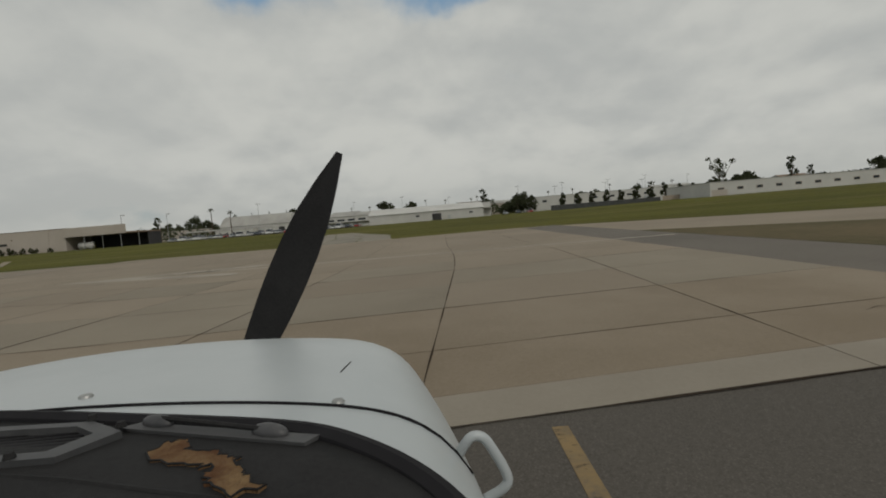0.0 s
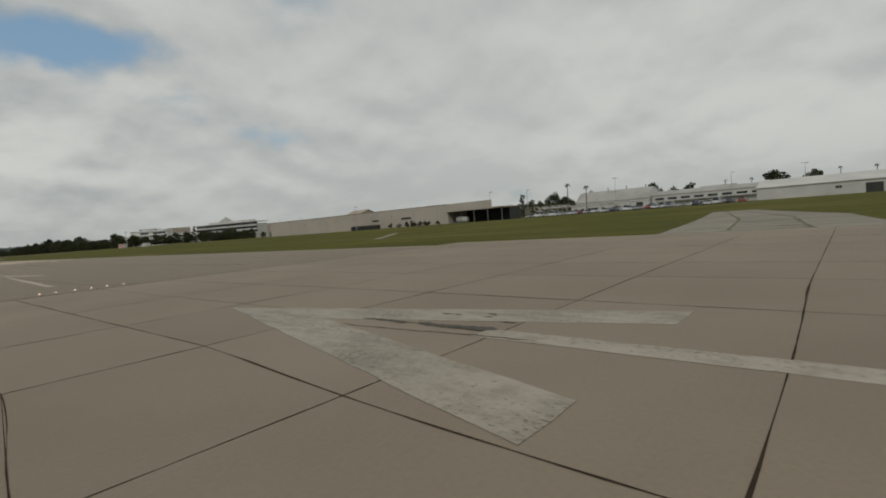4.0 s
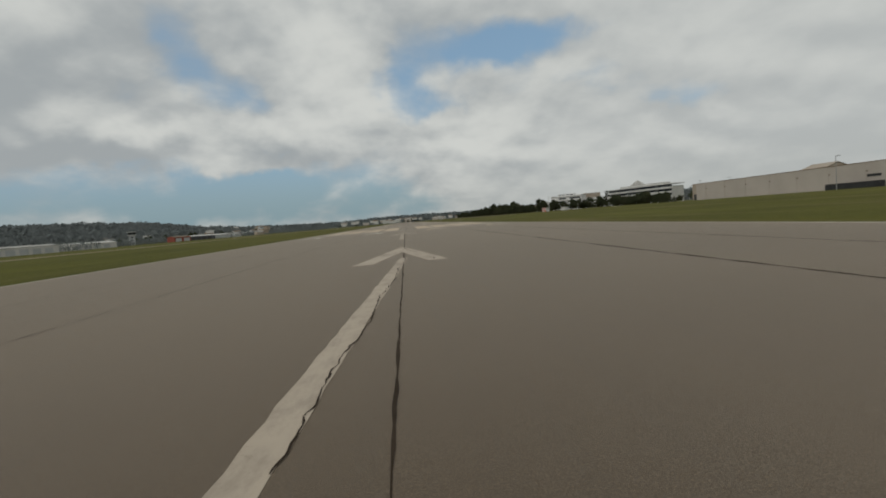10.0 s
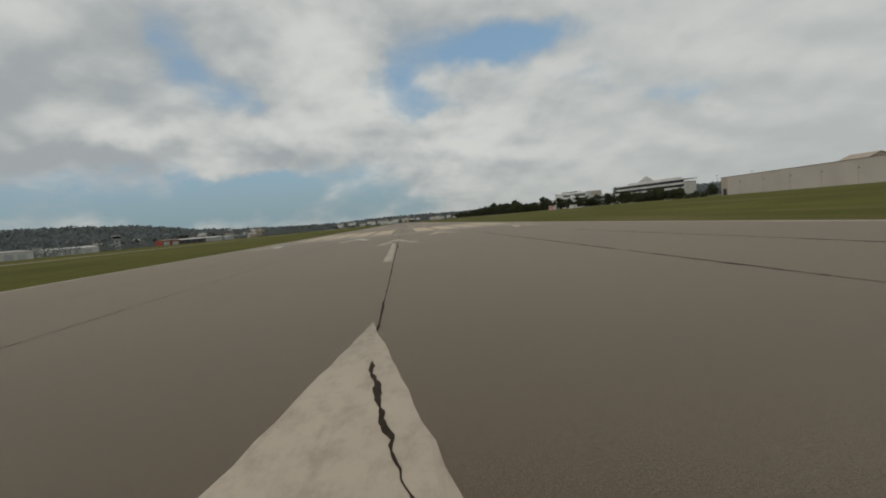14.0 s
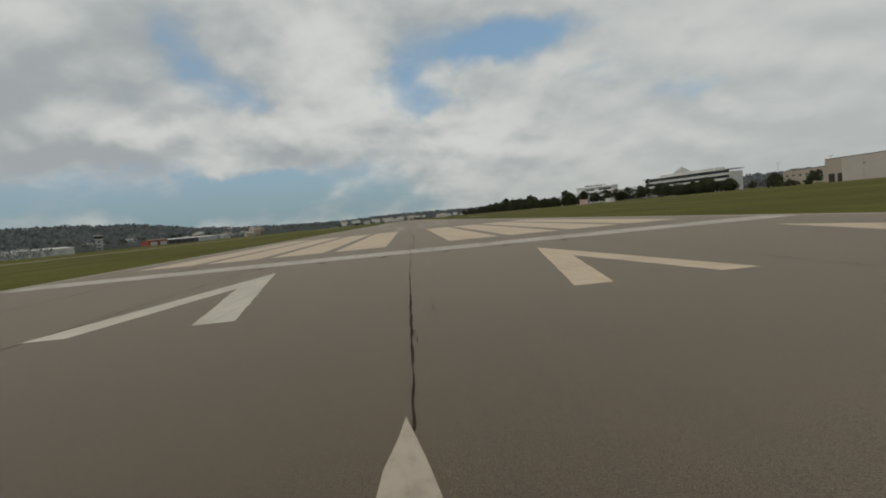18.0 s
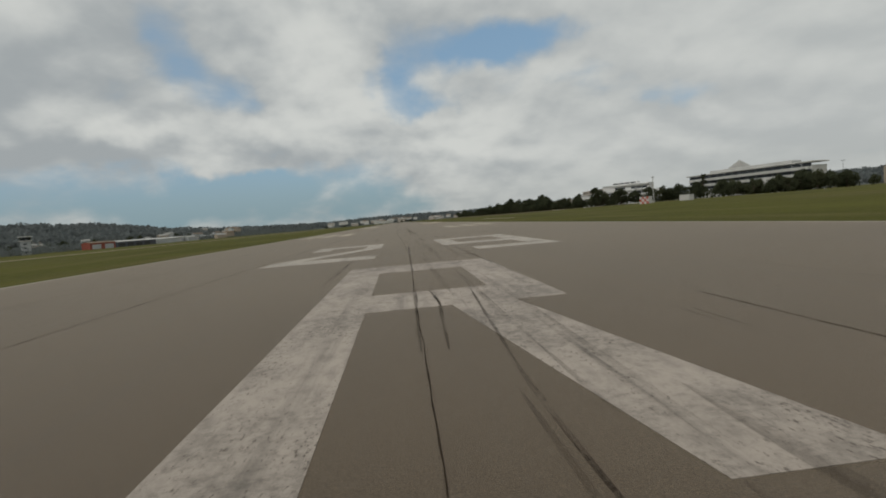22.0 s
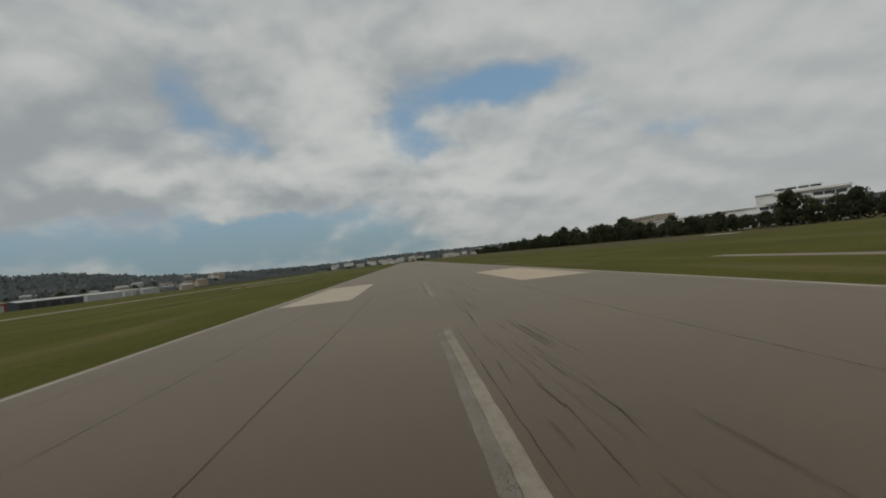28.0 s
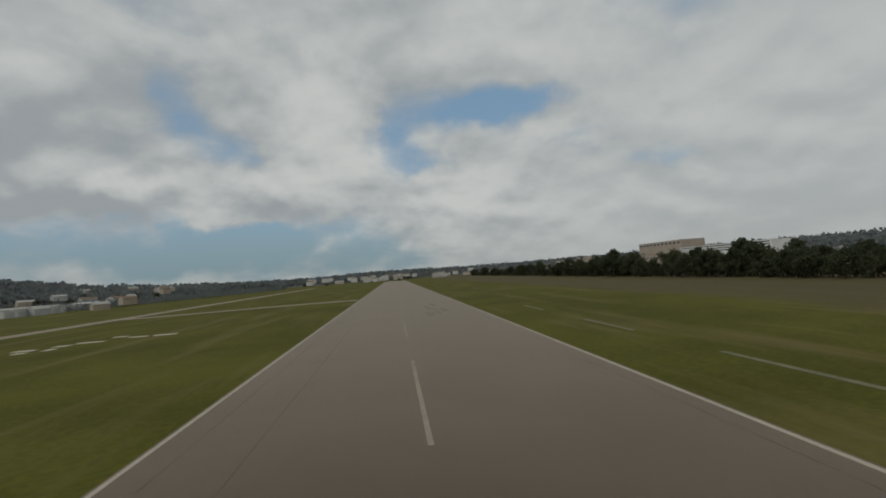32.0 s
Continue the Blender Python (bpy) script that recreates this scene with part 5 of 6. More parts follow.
ROUND = [tree_kind(s, h, w, c, "round", 30, 60, 0.75) for s, h, w, c in ((1, 9.5, 4.6, 2.0), (2, 11.0, 5.2, 2.2), (3, 8.0, 4.4, 1.6))]
OLIVE = [tree_kind(s, h, w, c, "round", 26, 50, 0.7, leaf=LEAF_B) for s, h, w, c in ((11, 8.5, 4.2, 1.8), (12, 7.0, 3.6, 1.4))]
TALL = [tree_kind(s, h, w, c, "tall", 24, 60, 0.6) for s, h, w, c in ((21, 15.5, 2.4, 1.2), (22, 17.0, 2.7, 1.5))]
GUM = [tree_kind(31, 19.0, 6.5, 10.0, "open", 14, 60, 0.7, LEAF_B)]
CLIPPED = [tree_kind(41, 4.8, 1.3, 1.3, "tall", 16, 90, 0.45)]
BUSH = [tree_kind(s, 3.6, 2.2, 0.3, "round", 14, 46, 0.5, LEAF_B) for s in (51, 52)]
rng = random.Random(77)


def plant(kinds, x, y, s=1.0, label="", group=""):
    t = copy_thing(rng.choice(kinds), pose(x, y, rise(x, y) - 0.05, 0, 0, rng.uniform(0, 360)))
    t.scale = (s * rng.uniform(0.9, 1.12), s * rng.uniform(0.9, 1.12), s * rng.uniform(0.88, 1.1))
    return tagged(t, label, "", group)


def belt_x(y):
    """The front of the tree belt: it steps in towards the field past the offices."""
    t = min(max((y - 345) / 65, 0), 1)
    return 200 - 56 * t * t * (3 - 2 * t)


for i in range(64):      # the belt of trees beside the field
    y = 262 + i * 4.6 + rng.uniform(-1.5, 1.5)
    plant(ROUND + OLIVE[:1], belt_x(y) + rng.uniform(-3, 9), y, rng.uniform(0.75, 1.05) * (0.95 if y < 340 else 1.14 if y < 418 else 0.6 if y < 454 and i % 2 else 1.05), "dense dark green tree in a belt along the field", "tree belt")
for i in range(76):
    y = 556 + (i * 6 if i < 46 else 276 + (i - 46) * 19) + rng.uniform(-3, 3)
    plant(ROUND + OLIVE, 144 + rng.uniform(-2, 14) + 0.02 * (y - 556), y, rng.uniform(1.05, 1.55), "dense dark green tree in a belt along the field", "tree belt")
def thicket(label, line, wide, tall, count, size, seed, leaf=None):
    """Undergrowth that closes a belt of trees: leaf clumps along a line of x, y."""
    r = random.Random(seed)
    verts, faces = [], []
    for _ in range(count):
        i = r.randrange(len(line) - 1)
        t = r.random()
        x = line[i][0] + (line[i + 1][0] - line[i][0]) * t + r.uniform(0, wide)
        y = line[i][1] + (line[i + 1][1] - line[i][1]) * t
        top = tall * (0.62 + 0.2 * math.sin(y * 0.23) + 0.18 * math.sin(y * 0.071 + 2))
        p = Vector((x, y, rise(x, y) + top * r.random() ** 0.7))
        u = Vector((r.uniform(-1, 1), r.uniform(-1, 1), r.uniform(-1, 1))).normalized() * size * r.uniform(0.5, 1.2)
        w = u.cross(Vector((r.uniform(-1, 1), r.uniform(-1, 1), r.uniform(-1, 1)))).normalized() * size * 0.6
        m = len(verts)
        verts += [p - u, p + w, p + u, p - w]
        faces.append((m, m + 1, m + 2, m + 3))
    me = mesh_from("undergrowth", verts, faces)
    me.materials.append(leaf or LEAF)
    tagged(new("undergrowth", me), label, "undergrowth", kind="stuff")


thicket("dense dark undergrowth closing the belt of trees", [(belt_x(y) + 2 + 0.02 * max(0, y - 556), y) for y in range(330, 1401, 35)], 9.0, 7.0, 26000, 0.75, 61)
thicket("low dark shrubs before the offices", [(belt_x(y) + 1, y) for y in range(262, 346, 12)], 6.0, 8.0, 5200, 0.6, 62)
thicket("woods along the far side of the field, haze put in their colour", [(-395, 380), (-430, 600), (-420, 800), (-370, 980), (-330, 1180), (-290, 1400)], 70.0, 11.0, 34000, 0.95, 63, HAZED_WOODS)
thicket("far line of trees among the roofs of the town", [(345, 160), (352, -40), (345, -240), (330, -470)], 90.0, 12.0, 9000, 1.5, 64)
for i in range(15):
    plant(ROUND + OLIVE, 206 + rng.uniform(0, 36), 536 + i * 7.5, rng.uniform(1.05, 1.4), "tall dark tree rising behind the belt", "tall trees")
for x, y, s in ((188, 846, 1.0), (194, 858, 1.08), (150, 455, 0.62), (205, 372, 1.0), (172, 640, 0.8)):
    plant(TALL, x, y, s, "slim dark cypress rising above its neighbours", "cypresses")
for i in range(15):
    plant(ROUND + OLIVE, 226 + rng.uniform(-6, 6), 332 - i * 12 + rng.uniform(-3, 3), rng.uniform(0.55, 0.95), "small round tree before a tan building", "street trees")
for x, y, s in ((226, -179, 0.72), (230, -182, 0.8), (228, -186, 0.86), (232, -190, 0.8), (227, -193, 0.7)):
    plant(ROUND, x, y, s, "broad dark tree between two white buildings", "big dark trees")
for i in range(13):
    plant(CLIPPED, 212, -206 - i * 7.2, 1.35 + 0.02 * i, "small clipped tree on a bare trunk", "clipped trees")
plant(GUM, 262, -312, 1.15, "tall gum tree with an open flat crown")
for x, y in ((255, -318), (262, -330), (250, -304)):
    plant(ROUND, x, y, 1.1, "round dark tree behind a white warehouse", "garden trees")
for i in range(52):
    plant(ROUND + OLIVE + TALL[:1], rng.uniform(330, 560), 160 - i * 13 + rng.uniform(-6, 6), rng.uniform(1.15, 1.8), "dark tree among the roofs of the town", "town trees")
for i in range(10):
    plant(BUSH, 143.5 + rng.uniform(-1, 1), 20 - i * 2.9 + rng.uniform(-1, 1), rng.uniform(0.35, 0.6), "low bush against the hangar wall", "bushes")
for i in range(10):
    plant(BUSH, 132 + rng.uniform(-4, 4), 138 - i * 1.5, rng.uniform(0.4, 0.6), "low bush against the hangar wall", "bushes")
for i in range(32):      # beyond the hangars, among the houses
    y = 260 + i * 33 + rng.uniform(-10, 10)
    plant(ROUND + OLIVE, -378 - rng.uniform(0, 60) + 0.08 * max(0, y - 500), y, rng.uniform(0.8, 1.4), "dark tree across the field behind the hangars", "trees across the field")
for i in range(18):
    plant(ROUND + OLIVE, rng.uniform(-420, 420), rng.uniform(1530, 1760), rng.uniform(0.7, 1.3), "dark tree beyond the runway's end", "far trees")


def palm(x, y, h):
    p = tagged(empty("palm", x, y, rise(x, y) - 0.1), "tall thin palm with a small round head", "palm", "palms")
    bm = bmesh.new()
    rod(bm, (0, 0, 0), (0.2, 0, h), 0.28, 0.17, 7)
    part("trunk", bm, BARK, p)
    r = random.Random(int(h * 10))
    bm = bmesh.new()
    for i in range(26):
        a, dip = i * 2.4, r.uniform(-0.9, 0.8)
        tip = Vector((math.cos(a) * 1.7, math.sin(a) * 1.7, dip * 1.3))
        mid = tip * 0.55 + Vector((0, 0, 0.5))
        side = Vector((-math.sin(a), math.cos(a), 0)) * 0.22
        o = Vector((0.2, 0, h))
        vs = [bm.verts.new(o), bm.verts.new(o + mid + side), bm.verts.new(o + tip), bm.verts.new(o + mid - side)]
        bm.faces.new(vs)
    part("crown", bm, LEAF_B, p)


for x, y, h in ((205, -36, 13.5), (212, -42, 12), (300, 44, 14), (420, -100, 18), (430, -118, 17), (426, -132, 18), (440, -60, 17), (436, -190, 19), (300, 300, 13), (395, -84, 15), (402, -150, 16), (390, -172, 15), (398, -178, 17), (410, -215, 17), (388, -238, 15), (400, -262, 16), (415, -300, 18), (392, -330, 16), (405, -352, 17)):
    palm(x, y, h)


def ridge(name, label, points, depth, material, seed, clump, count):
    """A far wooded slope: points of x, y, height along its crest; trees crowd its face and crest."""
    r = random.Random(seed)
    verts, faces = [], []
    for x, y, z in points:
        n = Vector((x, y, 0)).normalized()
        verts += [(x - n.x * depth, y - n.y * depth, -4.0), (x - n.x * depth * 0.45, y - n.y * depth * 0.45, z * 0.55), (x, y, z), (x + n.x * depth, y + n.y * depth, -4.0)]
    for i in range(len(points) - 1):
        for j in range(3):
            a = i * 4 + j
            faces.append((a, a + 4, a + 5, a + 1))
    me = mesh_from(name, verts, faces)
    me.materials.append(material)
    for p in me.polygons:
        p.use_smooth = True
    tagged(new(name, me), label, "hill", kind="structure")
    verts, faces = [], []
    for _ in range(count):
        i = r.randrange(len(points) - 1)
        t = r.random()
        a, b = Vector(points[i]), Vector(points[i + 1])
        c = a.lerp(b, t)
        n = Vector((c.x, c.y, 0)).normalized()
        s = r.random() ** 1.6
        h = c.z * (1 - 0.45 * s / 0.45) if s < 0.45 else c.z * 0.55 * (1 - (s - 0.45) / 0.55)
        base = Vector((c.x - n.x * depth * s, c.y - n.y * depth * s, max(h, -2)))
        k_ = clump * r.uniform(0.6, 1.3)
        for _ in range(24):
            p = base + Vector((r.gauss(0, 1) * k_ * 0.5, r.gauss(0, 1) * k_ * 0.5, k_ * r.uniform(0.1, 1.0)))
            u = Vector((r.uniform(-1, 1), r.uniform(-1, 1), r.uniform(-1, 1))).normalized() * k_ * 0.22
            w = u.cross(Vector((r.uniform(-1, 1), r.uniform(-1, 1), r.uniform(-1, 1)))).normalized() * k_ * 0.2
            m = len(verts)
            verts += [p - u, p + w, p + u, p - w]
            faces.append((m, m + 1, m + 2, m + 3))
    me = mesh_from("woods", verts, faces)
    me.materials.append(HAZED_WOODS)
    tagged(new("woods", me), "distant woods on the slope, haze put in their colour", "woods", kind="stuff")


def crest(rows):
    return [(d * math.sin(radians(a)), d * math.cos(radians(a)), z) for a, d, z in rows]


# the slopes' haze sits in their base colour, not in the air
ridge("hill_west", "low wooded hill across the field, haze put in its colour", crest([(-85, 1700, 80), (-70, 1650, 76), (-58, 1600, 68), (-50, 1560, 62), (-44, 1520, 56), (-38, 1500, 52), (-33, 1500, 46), (-28, 1520, 38), (-24, 1600, 22), (-19, 1750, 12), (-14, 1900, 8), (-10, 2000, 6)]), 420, HAZED_HILL, 5, 15, 2600)
ridge("hill_end", "low rise beyond the runway's end, haze put in its colour", crest([(-12, 2100, 10), (-7, 2200, 14), (-3, 2200, 19), (0, 2150, 20), (3, 2200, 20), (7, 2250, 18), (12, 2200, 18), (18, 2000, 18)]), 300, HAZED_HILL, 6, 12, 1300)
ridge("hill_north", "long built-up rise behind the trees", crest([(10, 2000, 12), (16, 1800, 14), (22, 1600, 15), (28, 1500, 17), (36, 1450, 20), (44, 1500, 24), (52, 1550, 24)]), 380, HAZED_HILL, 7, 13, 1700)
ridge("hill_east", "low rise behind the town", crest([(50, 1300, 12), (65, 1200, 12), (80, 1150, 12), (95, 1150, 13), (110, 1200, 15), (128, 1250, 16), (145, 1300, 16)]), 300, HAZED_HILL, 8, 11, 1500)
for i in range(70):
    a, d = rng.uniform(14, 50), rng.uniform(1150, 1400)
    s = (d - 1080) / 420
    house("hillside_house", "small pale house high on the far rise", "house", d * math.sin(radians(a)), d * math.cos(radians(a)), 17 * s * 0.75, rng.uniform(-80, -20), rng.uniform(10, 26), rng.uniform(8, 14), rng.uniform(6, 11), rng.choice((PALE, BEIGE, PALE)), "flat", ROOF, 0, "houses on the rise")
for t in ROUND + OLIVE + TALL + GUM + CLIPPED + BUSH:
    for o in (*t.children_recursive, t):
        bpy.data.objects.remove(o)

# ---------------------------------------------------------------- the light aircraft's nose, standing at the start of the taxi
COWL = surface("white_aircraft_paint", (0.405, 0.435, 0.445), (0.475, 0.50, 0.51), 0.36, 1.2, 9.0, 0.2)
VINYL = surface("black_dash_vinyl", (0.012, 0.0115, 0.012), (0.028, 0.027, 0.027), 0.78, 3.0, 160.0, 0.4, bump=0.25, bump_scale=420)
FOAM = surface("torn_orange_foam", (0.10, 0.040, 0.018), (0.30, 0.20, 0.10), 0.95, 11.0, 70.0, 0.25, bump=0.9, bump_scale=140)
TYRE = surface("tyre_rubber", (0.008, 0.0075, 0.009), (0.018, 0.017, 0.019), 0.8, 3.0, 20.0, 0.3)
CLAMP = surface("worn_grey_clamp", (0.030, 0.030, 0.033), (0.075, 0.073, 0.075), 0.5, 8.0, 60.0, 0.4)
TRIM = surface("grey_plastic_trim", (0.045, 0.045, 0.047), (0.08, 0.079, 0.08), 0.55, 4.0, 60.0, 0.3)
PLANE = Matrix.Translation((-27.312, -146.067, 0)) @ pose(0, 0, 0, 0, 0, -85.34)
plane = tagged(new("light_aircraft"), "white single-engine light aircraft with a worn black dash top", "aircraft")
plane.matrix_world = PLANE
AX = -0.63                                   # its middle line


def section(y):
    """Half width, top, crown and shoulder of the cowling at a station."""
    t = min(max((y - 0.3) / 1.1, 0), 1)
    half = 0.735 - 0.118 * t * t
    top = 1.655 - 0.075 * t
    nose = max(0, (y - 1.28) / 0.16)
    return half - 0.05 * nose * nose, top - 0.06 * nose * nose, 0.12 - 0.07 * t, 0.12 - 0.02 * t


def cowl_z(x, y):
    half, top, a, b = section(y)
    s = min(abs(x - AX) / half, 1)
    return top - a * s * s - b * s ** 12


def cowling():
    bm = bmesh.new()
    rows = []
    ys = [0.30, 0.40, 0.5, 0.6, 0.7, 0.8, 0.9, 1.0, 1.1, 1.2, 1.28, 1.34, 1.38, 1.41, 1.44]
    for y in ys:
        half, top, a, b = section(y)
        row = [(AX - half * 1.01, y, 0.80), (AX - half * 1.01, y, 1.1)]
        for i in range(33):
            s = math.sin((i / 16 - 1) * math.pi / 2)
            row.append((AX + s * half, y, cowl_z(AX + s * half, y)))
        row += [(AX + half * 1.01, y, 1.1), (AX + half * 1.01, y, 0.80)]
        rows.append([bm.verts.new(p) for p in row])
    for ra, rb in zip(rows, rows[1:]):
        for i in range(len(ra) - 1):
            bm.faces.new((ra[i], ra[i + 1], rb[i + 1], rb[i]))
        bm.faces.new((ra[-1], ra[0], rb[0], rb[-1]))
    bm.faces.new(rows[-1])
    bmesh.ops.recalc_face_normals(bm, faces=bm.faces)
    return bm


part("cowling", cowling(), COWL, plane, "glossy white engine cowling", smooth=True)


def tube(points, r, sides=8):
    """One round bar bent along the points, closed at its ends."""
    bm = bmesh.new()
    pts = [Vector(p) for p in points]
    side, rings = None, []
    for i, p in enumerate(pts):
        d = (pts[min(i + 1, len(pts) - 1)] - pts[max(i - 1, 0)])
        d = d.normalized() if d.length > 1e-9 else Vector((1, 0, 0))
        n = d.orthogonal() if side is None else side - d * side.dot(d)
        side = n.normalized() if n.length > 1e-6 else d.orthogonal().normalized()
        up = d.cross(side)
        rings.append([bm.verts.new(p + (side * math.cos(2 * math.pi * j / sides) + up * math.sin(2 * math.pi * j / sides)) * r) for j in range(sides)])
    for a, b in zip(rings, rings[1:]):
        for j in range(sides):
            bm.faces.new((a[j], a[(j + 1) % sides], b[(j + 1) % sides], b[j]))
    bm.faces.new(rings[0][::-1])
    bm.faces.new(rings[-1])
    bmesh.ops.recalc_face_normals(bm, faces=bm.faces)
    return bm


def seam_y(s):
    """The seam swings forward on the far side of the cowling."""
    return 0.735 + 0.035 * s * s + 1.6 * min(max(0.05 - s, 0), 0.35) ** 2


line = [(AX + s * 0.73, seam_y(s), cowl_z(AX + s * 0.73, seam_y(s)) + 0.001) for s in np.linspace(-0.97, 0.97, 60)]
part("panel_seam", tube(line, 0.003, 5), TYRE, plane, "dark seam between cowling panels")
for x, y in ((-0.525, 0.80), (-0.128, 0.772), (-0.95, 0.90)):
    bm = bmesh.new()
    bmesh.ops.create_cone(bm, cap_ends=True, segments=14, radius1=0.011, radius2=0.009, depth=0.004, matrix=Matrix.Translation((x, y, cowl_z(x, y) + 0.002)))
    part("fastener", bm, STEEL, plane, "round steel fastener")
part("scratch", tube([(-0.147, 0.95, cowl_z(-0.147, 0.95) + 0.001), (-0.137, 1.04, cowl_z(-0.137, 1.04) + 0.001)], 0.0010, 5), TYRE, plane, "thin dark scratch")

BASE = [(-1.32, 0.34), (-1.24, 0.45), (-1.08, 0.57), (-0.88, 0.645), (-0.72, 0.66), (-0.555, 0.645), (-0.331, 0.572), (-0.146, 0.502), (-0.051, 0.442), (0.004, 0.391), (0.038, 0.335)]


def smooth_line(points, n):
    """A rounded line through the points."""
    out = []
    for i in range(len(points) - 1):
        p0, p1, p2, p3 = (points[min(max(i + j, 0), len(points) - 1)] for j in (-1, 0, 1, 2))
        for k_ in range(n):
            t = k_ / n
            out.append(tuple(0.5 * (2 * b + (c - a) * t + (2 * a - 5 * b + 4 * c - d) * t * t + (3 * b - a - 3 * c + d) * t ** 3) for a, b, c, d in zip(p0, p1, p2, p3)))
    return out + [points[-1]]


BASE = smooth_line(BASE, 5)


def dash_z(x):
    return 1.648 - 1.2 * max(0, x + 0.12) ** 2 - 0.5 * max(0, -x - 1.1) ** 2


def dash():
    bm = bmesh.new()
    rows = []
    for x, y in BASE:
        z = dash_z(x)
        rows.append([bm.verts.new(p) for p in ((x, y, z - 0.06), (x, y, z), (x, y * 0.75 + 0.06, z + 0.004), (x, y * 0.4 + 0.12, z), (x, 0.24, z - 0.02), (x, 0.22, z - 0.10))])
    for a, b in zip(rows, rows[1:]):
        for i in range(5):
            bm.faces.new((a[i], b[i], b[i + 1], a[i + 1]))
    bmesh.ops.recalc_face_normals(bm, faces=bm.faces)
    return bm


part("dash_top", dash(), VINYL, plane, "worn black padded dash top", smooth=True)
part("windscreen_seal", tube([(x, y + 0.012, dash_z(x) - 0.004) for x, y in BASE], 0.0135, 8), TYRE, plane, "black rubber windscreen seal")


def flat(outline, z0, lift, material, name, label, holes=None):
    bm = bmesh.new()
    top = [bm.verts.new((x, y, dash_z(x) + z0 + lift)) for x, y in outline]
    low = [bm.verts.new((x, y, dash_z(x) + z0)) for x, y in outline]
    if holes:
        inn = [bm.verts.new((x, y, dash_z(x) + z0 + lift)) for x, y in holes]
        inl = [bm.verts.new((x, y, dash_z(x) + z0)) for x, y in holes]
        for i in range(len(outline)):
            j = (i + 1) % len(outline)
            bm.faces.new((top[i], top[j], inn[j], inn[i]))
            bm.faces.new((inn[i], inn[j], inl[j], inl[i]))
    else:
        bm.faces.new(top)
    for i in range(len(outline)):
        j = (i + 1) % len(outline)
        bm.faces.new((top[j], top[i], low[i], low[j]))
    bmesh.ops.recalc_face_normals(bm, faces=bm.faces)
    return part(name, bm, material, plane, label)


flat([(-0.62, 0.607), (-0.37, 0.572), (-0.318, 0.533), (-0.352, 0.483), (-0.60, 0.500)], 0.002, 0.008, TRIM, "vent_frame", "grey plastic defroster vent frame",
     [(-0.60, 0.592), (-0.382, 0.562), (-0.348, 0.535), (-0.372, 0.500), (-0.585, 0.515)])
for i in range(9):
    y = 0.513 + i * 0.0095
    part("vent_slat", box((-0.595, y, dash_z(-0.5) + 0.0005), (-0.372 + 0.02 * math.sin(i * 0.4), y + 0.004, dash_z(-0.5) + 0.003)), TYRE, plane)
for x, y in ((-0.375, 0.578), (-0.325, 0.545), (-0.40, 0.492)):
    bm = bmesh.new()
    bmesh.ops.create_cone(bm, cap_ends=True, segments=10, radius1=0.006, radius2=0.004, depth=0.006, matrix=Matrix.Translation((x, y, dash_z(x) + 0.013)))
    part("screw", bm, VINYL, plane)
for x, y in ((-0.292, 0.556), (-0.153, 0.495)):
    bm = bmesh.new()
    bmesh.ops.create_uvsphere(bm, u_segments=14, v_segments=8, radius=0.5, matrix=Matrix.Translation((x, y, dash_z(x) + 0.006)) @ pose(0, 0, 0, 0, 0, -28) @ Matrix.Diagonal((0.046, 0.020, 0.018, 1)))
    part("knob", bm, CLAMP, plane, "worn grey rounded clamp knob", smooth=True)
flat([(-0.335, 0.556), (-0.315, 0.566), (-0.10, 0.478), (-0.112, 0.462)], 0.001, 0.004, TRIM, "clamp_plate", "worn grey clamp plate")
part("thin_rod", tube([(-0.285, 0.552, dash_z(-0.29) + 0.012), (-0.155, 0.492, dash_z(-0.16) + 0.010)], 0.003, 6), VINYL, plane, "thin black rod")
TEAR = [(-0.263, 0.475), (-0.276, 0.500), (-0.269, 0.518), (-0.254, 0.524), (-0.240, 0.512), (-0.229, 0.492), (-0.205, 0.482), (-0.189, 0.470), (-0.172, 0.458), (-0.158, 0.439), (-0.149, 0.418), (-0.122, 0.396), (-0.148, 0.380), (-0.172, 0.404), (-0.190, 0.424), (-0.186, 0.443), (-0.200, 0.452), (-0.221, 0.459)]
rag = random.Random(3)
TEAR = [(-0.2 + (x * 0.985 + 0.2) * 0.9, 0.445 + (y * 0.972 - 0.445) * 0.9) for x, y in TEAR]
TEAR = [(a + (c - a) * f + rag.uniform(-0.005, 0.005) * (f > 0), b + (d - b) * f + rag.uniform(-0.005, 0.005) * (f > 0)) for (a, b), (c, d) in zip(TEAR, TEAR[1:] + TEAR[:1]) for f in (0, 0.25, 0.5, 0.75)]
flat(TEAR, 0.0, 0.006, FOAM, "torn_foam", "orange foam showing through torn vinyl")
part("tear_edge", tube([(x, y, dash_z(x) + 0.006) for x, y in TEAR + TEAR[:1]], 0.0011, 5), VINYL, plane, "curled black edge of the tear")
part("dash_seam", tube([(-0.62, 0.50, dash_z(-0.6) + 0.001), (-0.402, 0.474, dash_z(-0.4) + 0.002), (-0.322, 0.448, dash_z(-0.3) + 0.002), (-0.214, 0.404, dash_z(-0.2) + 0.002), (-0.10, 0.36, dash_z(-0.1))], 0.003, 6), VINYL, plane, "seam across the dash")
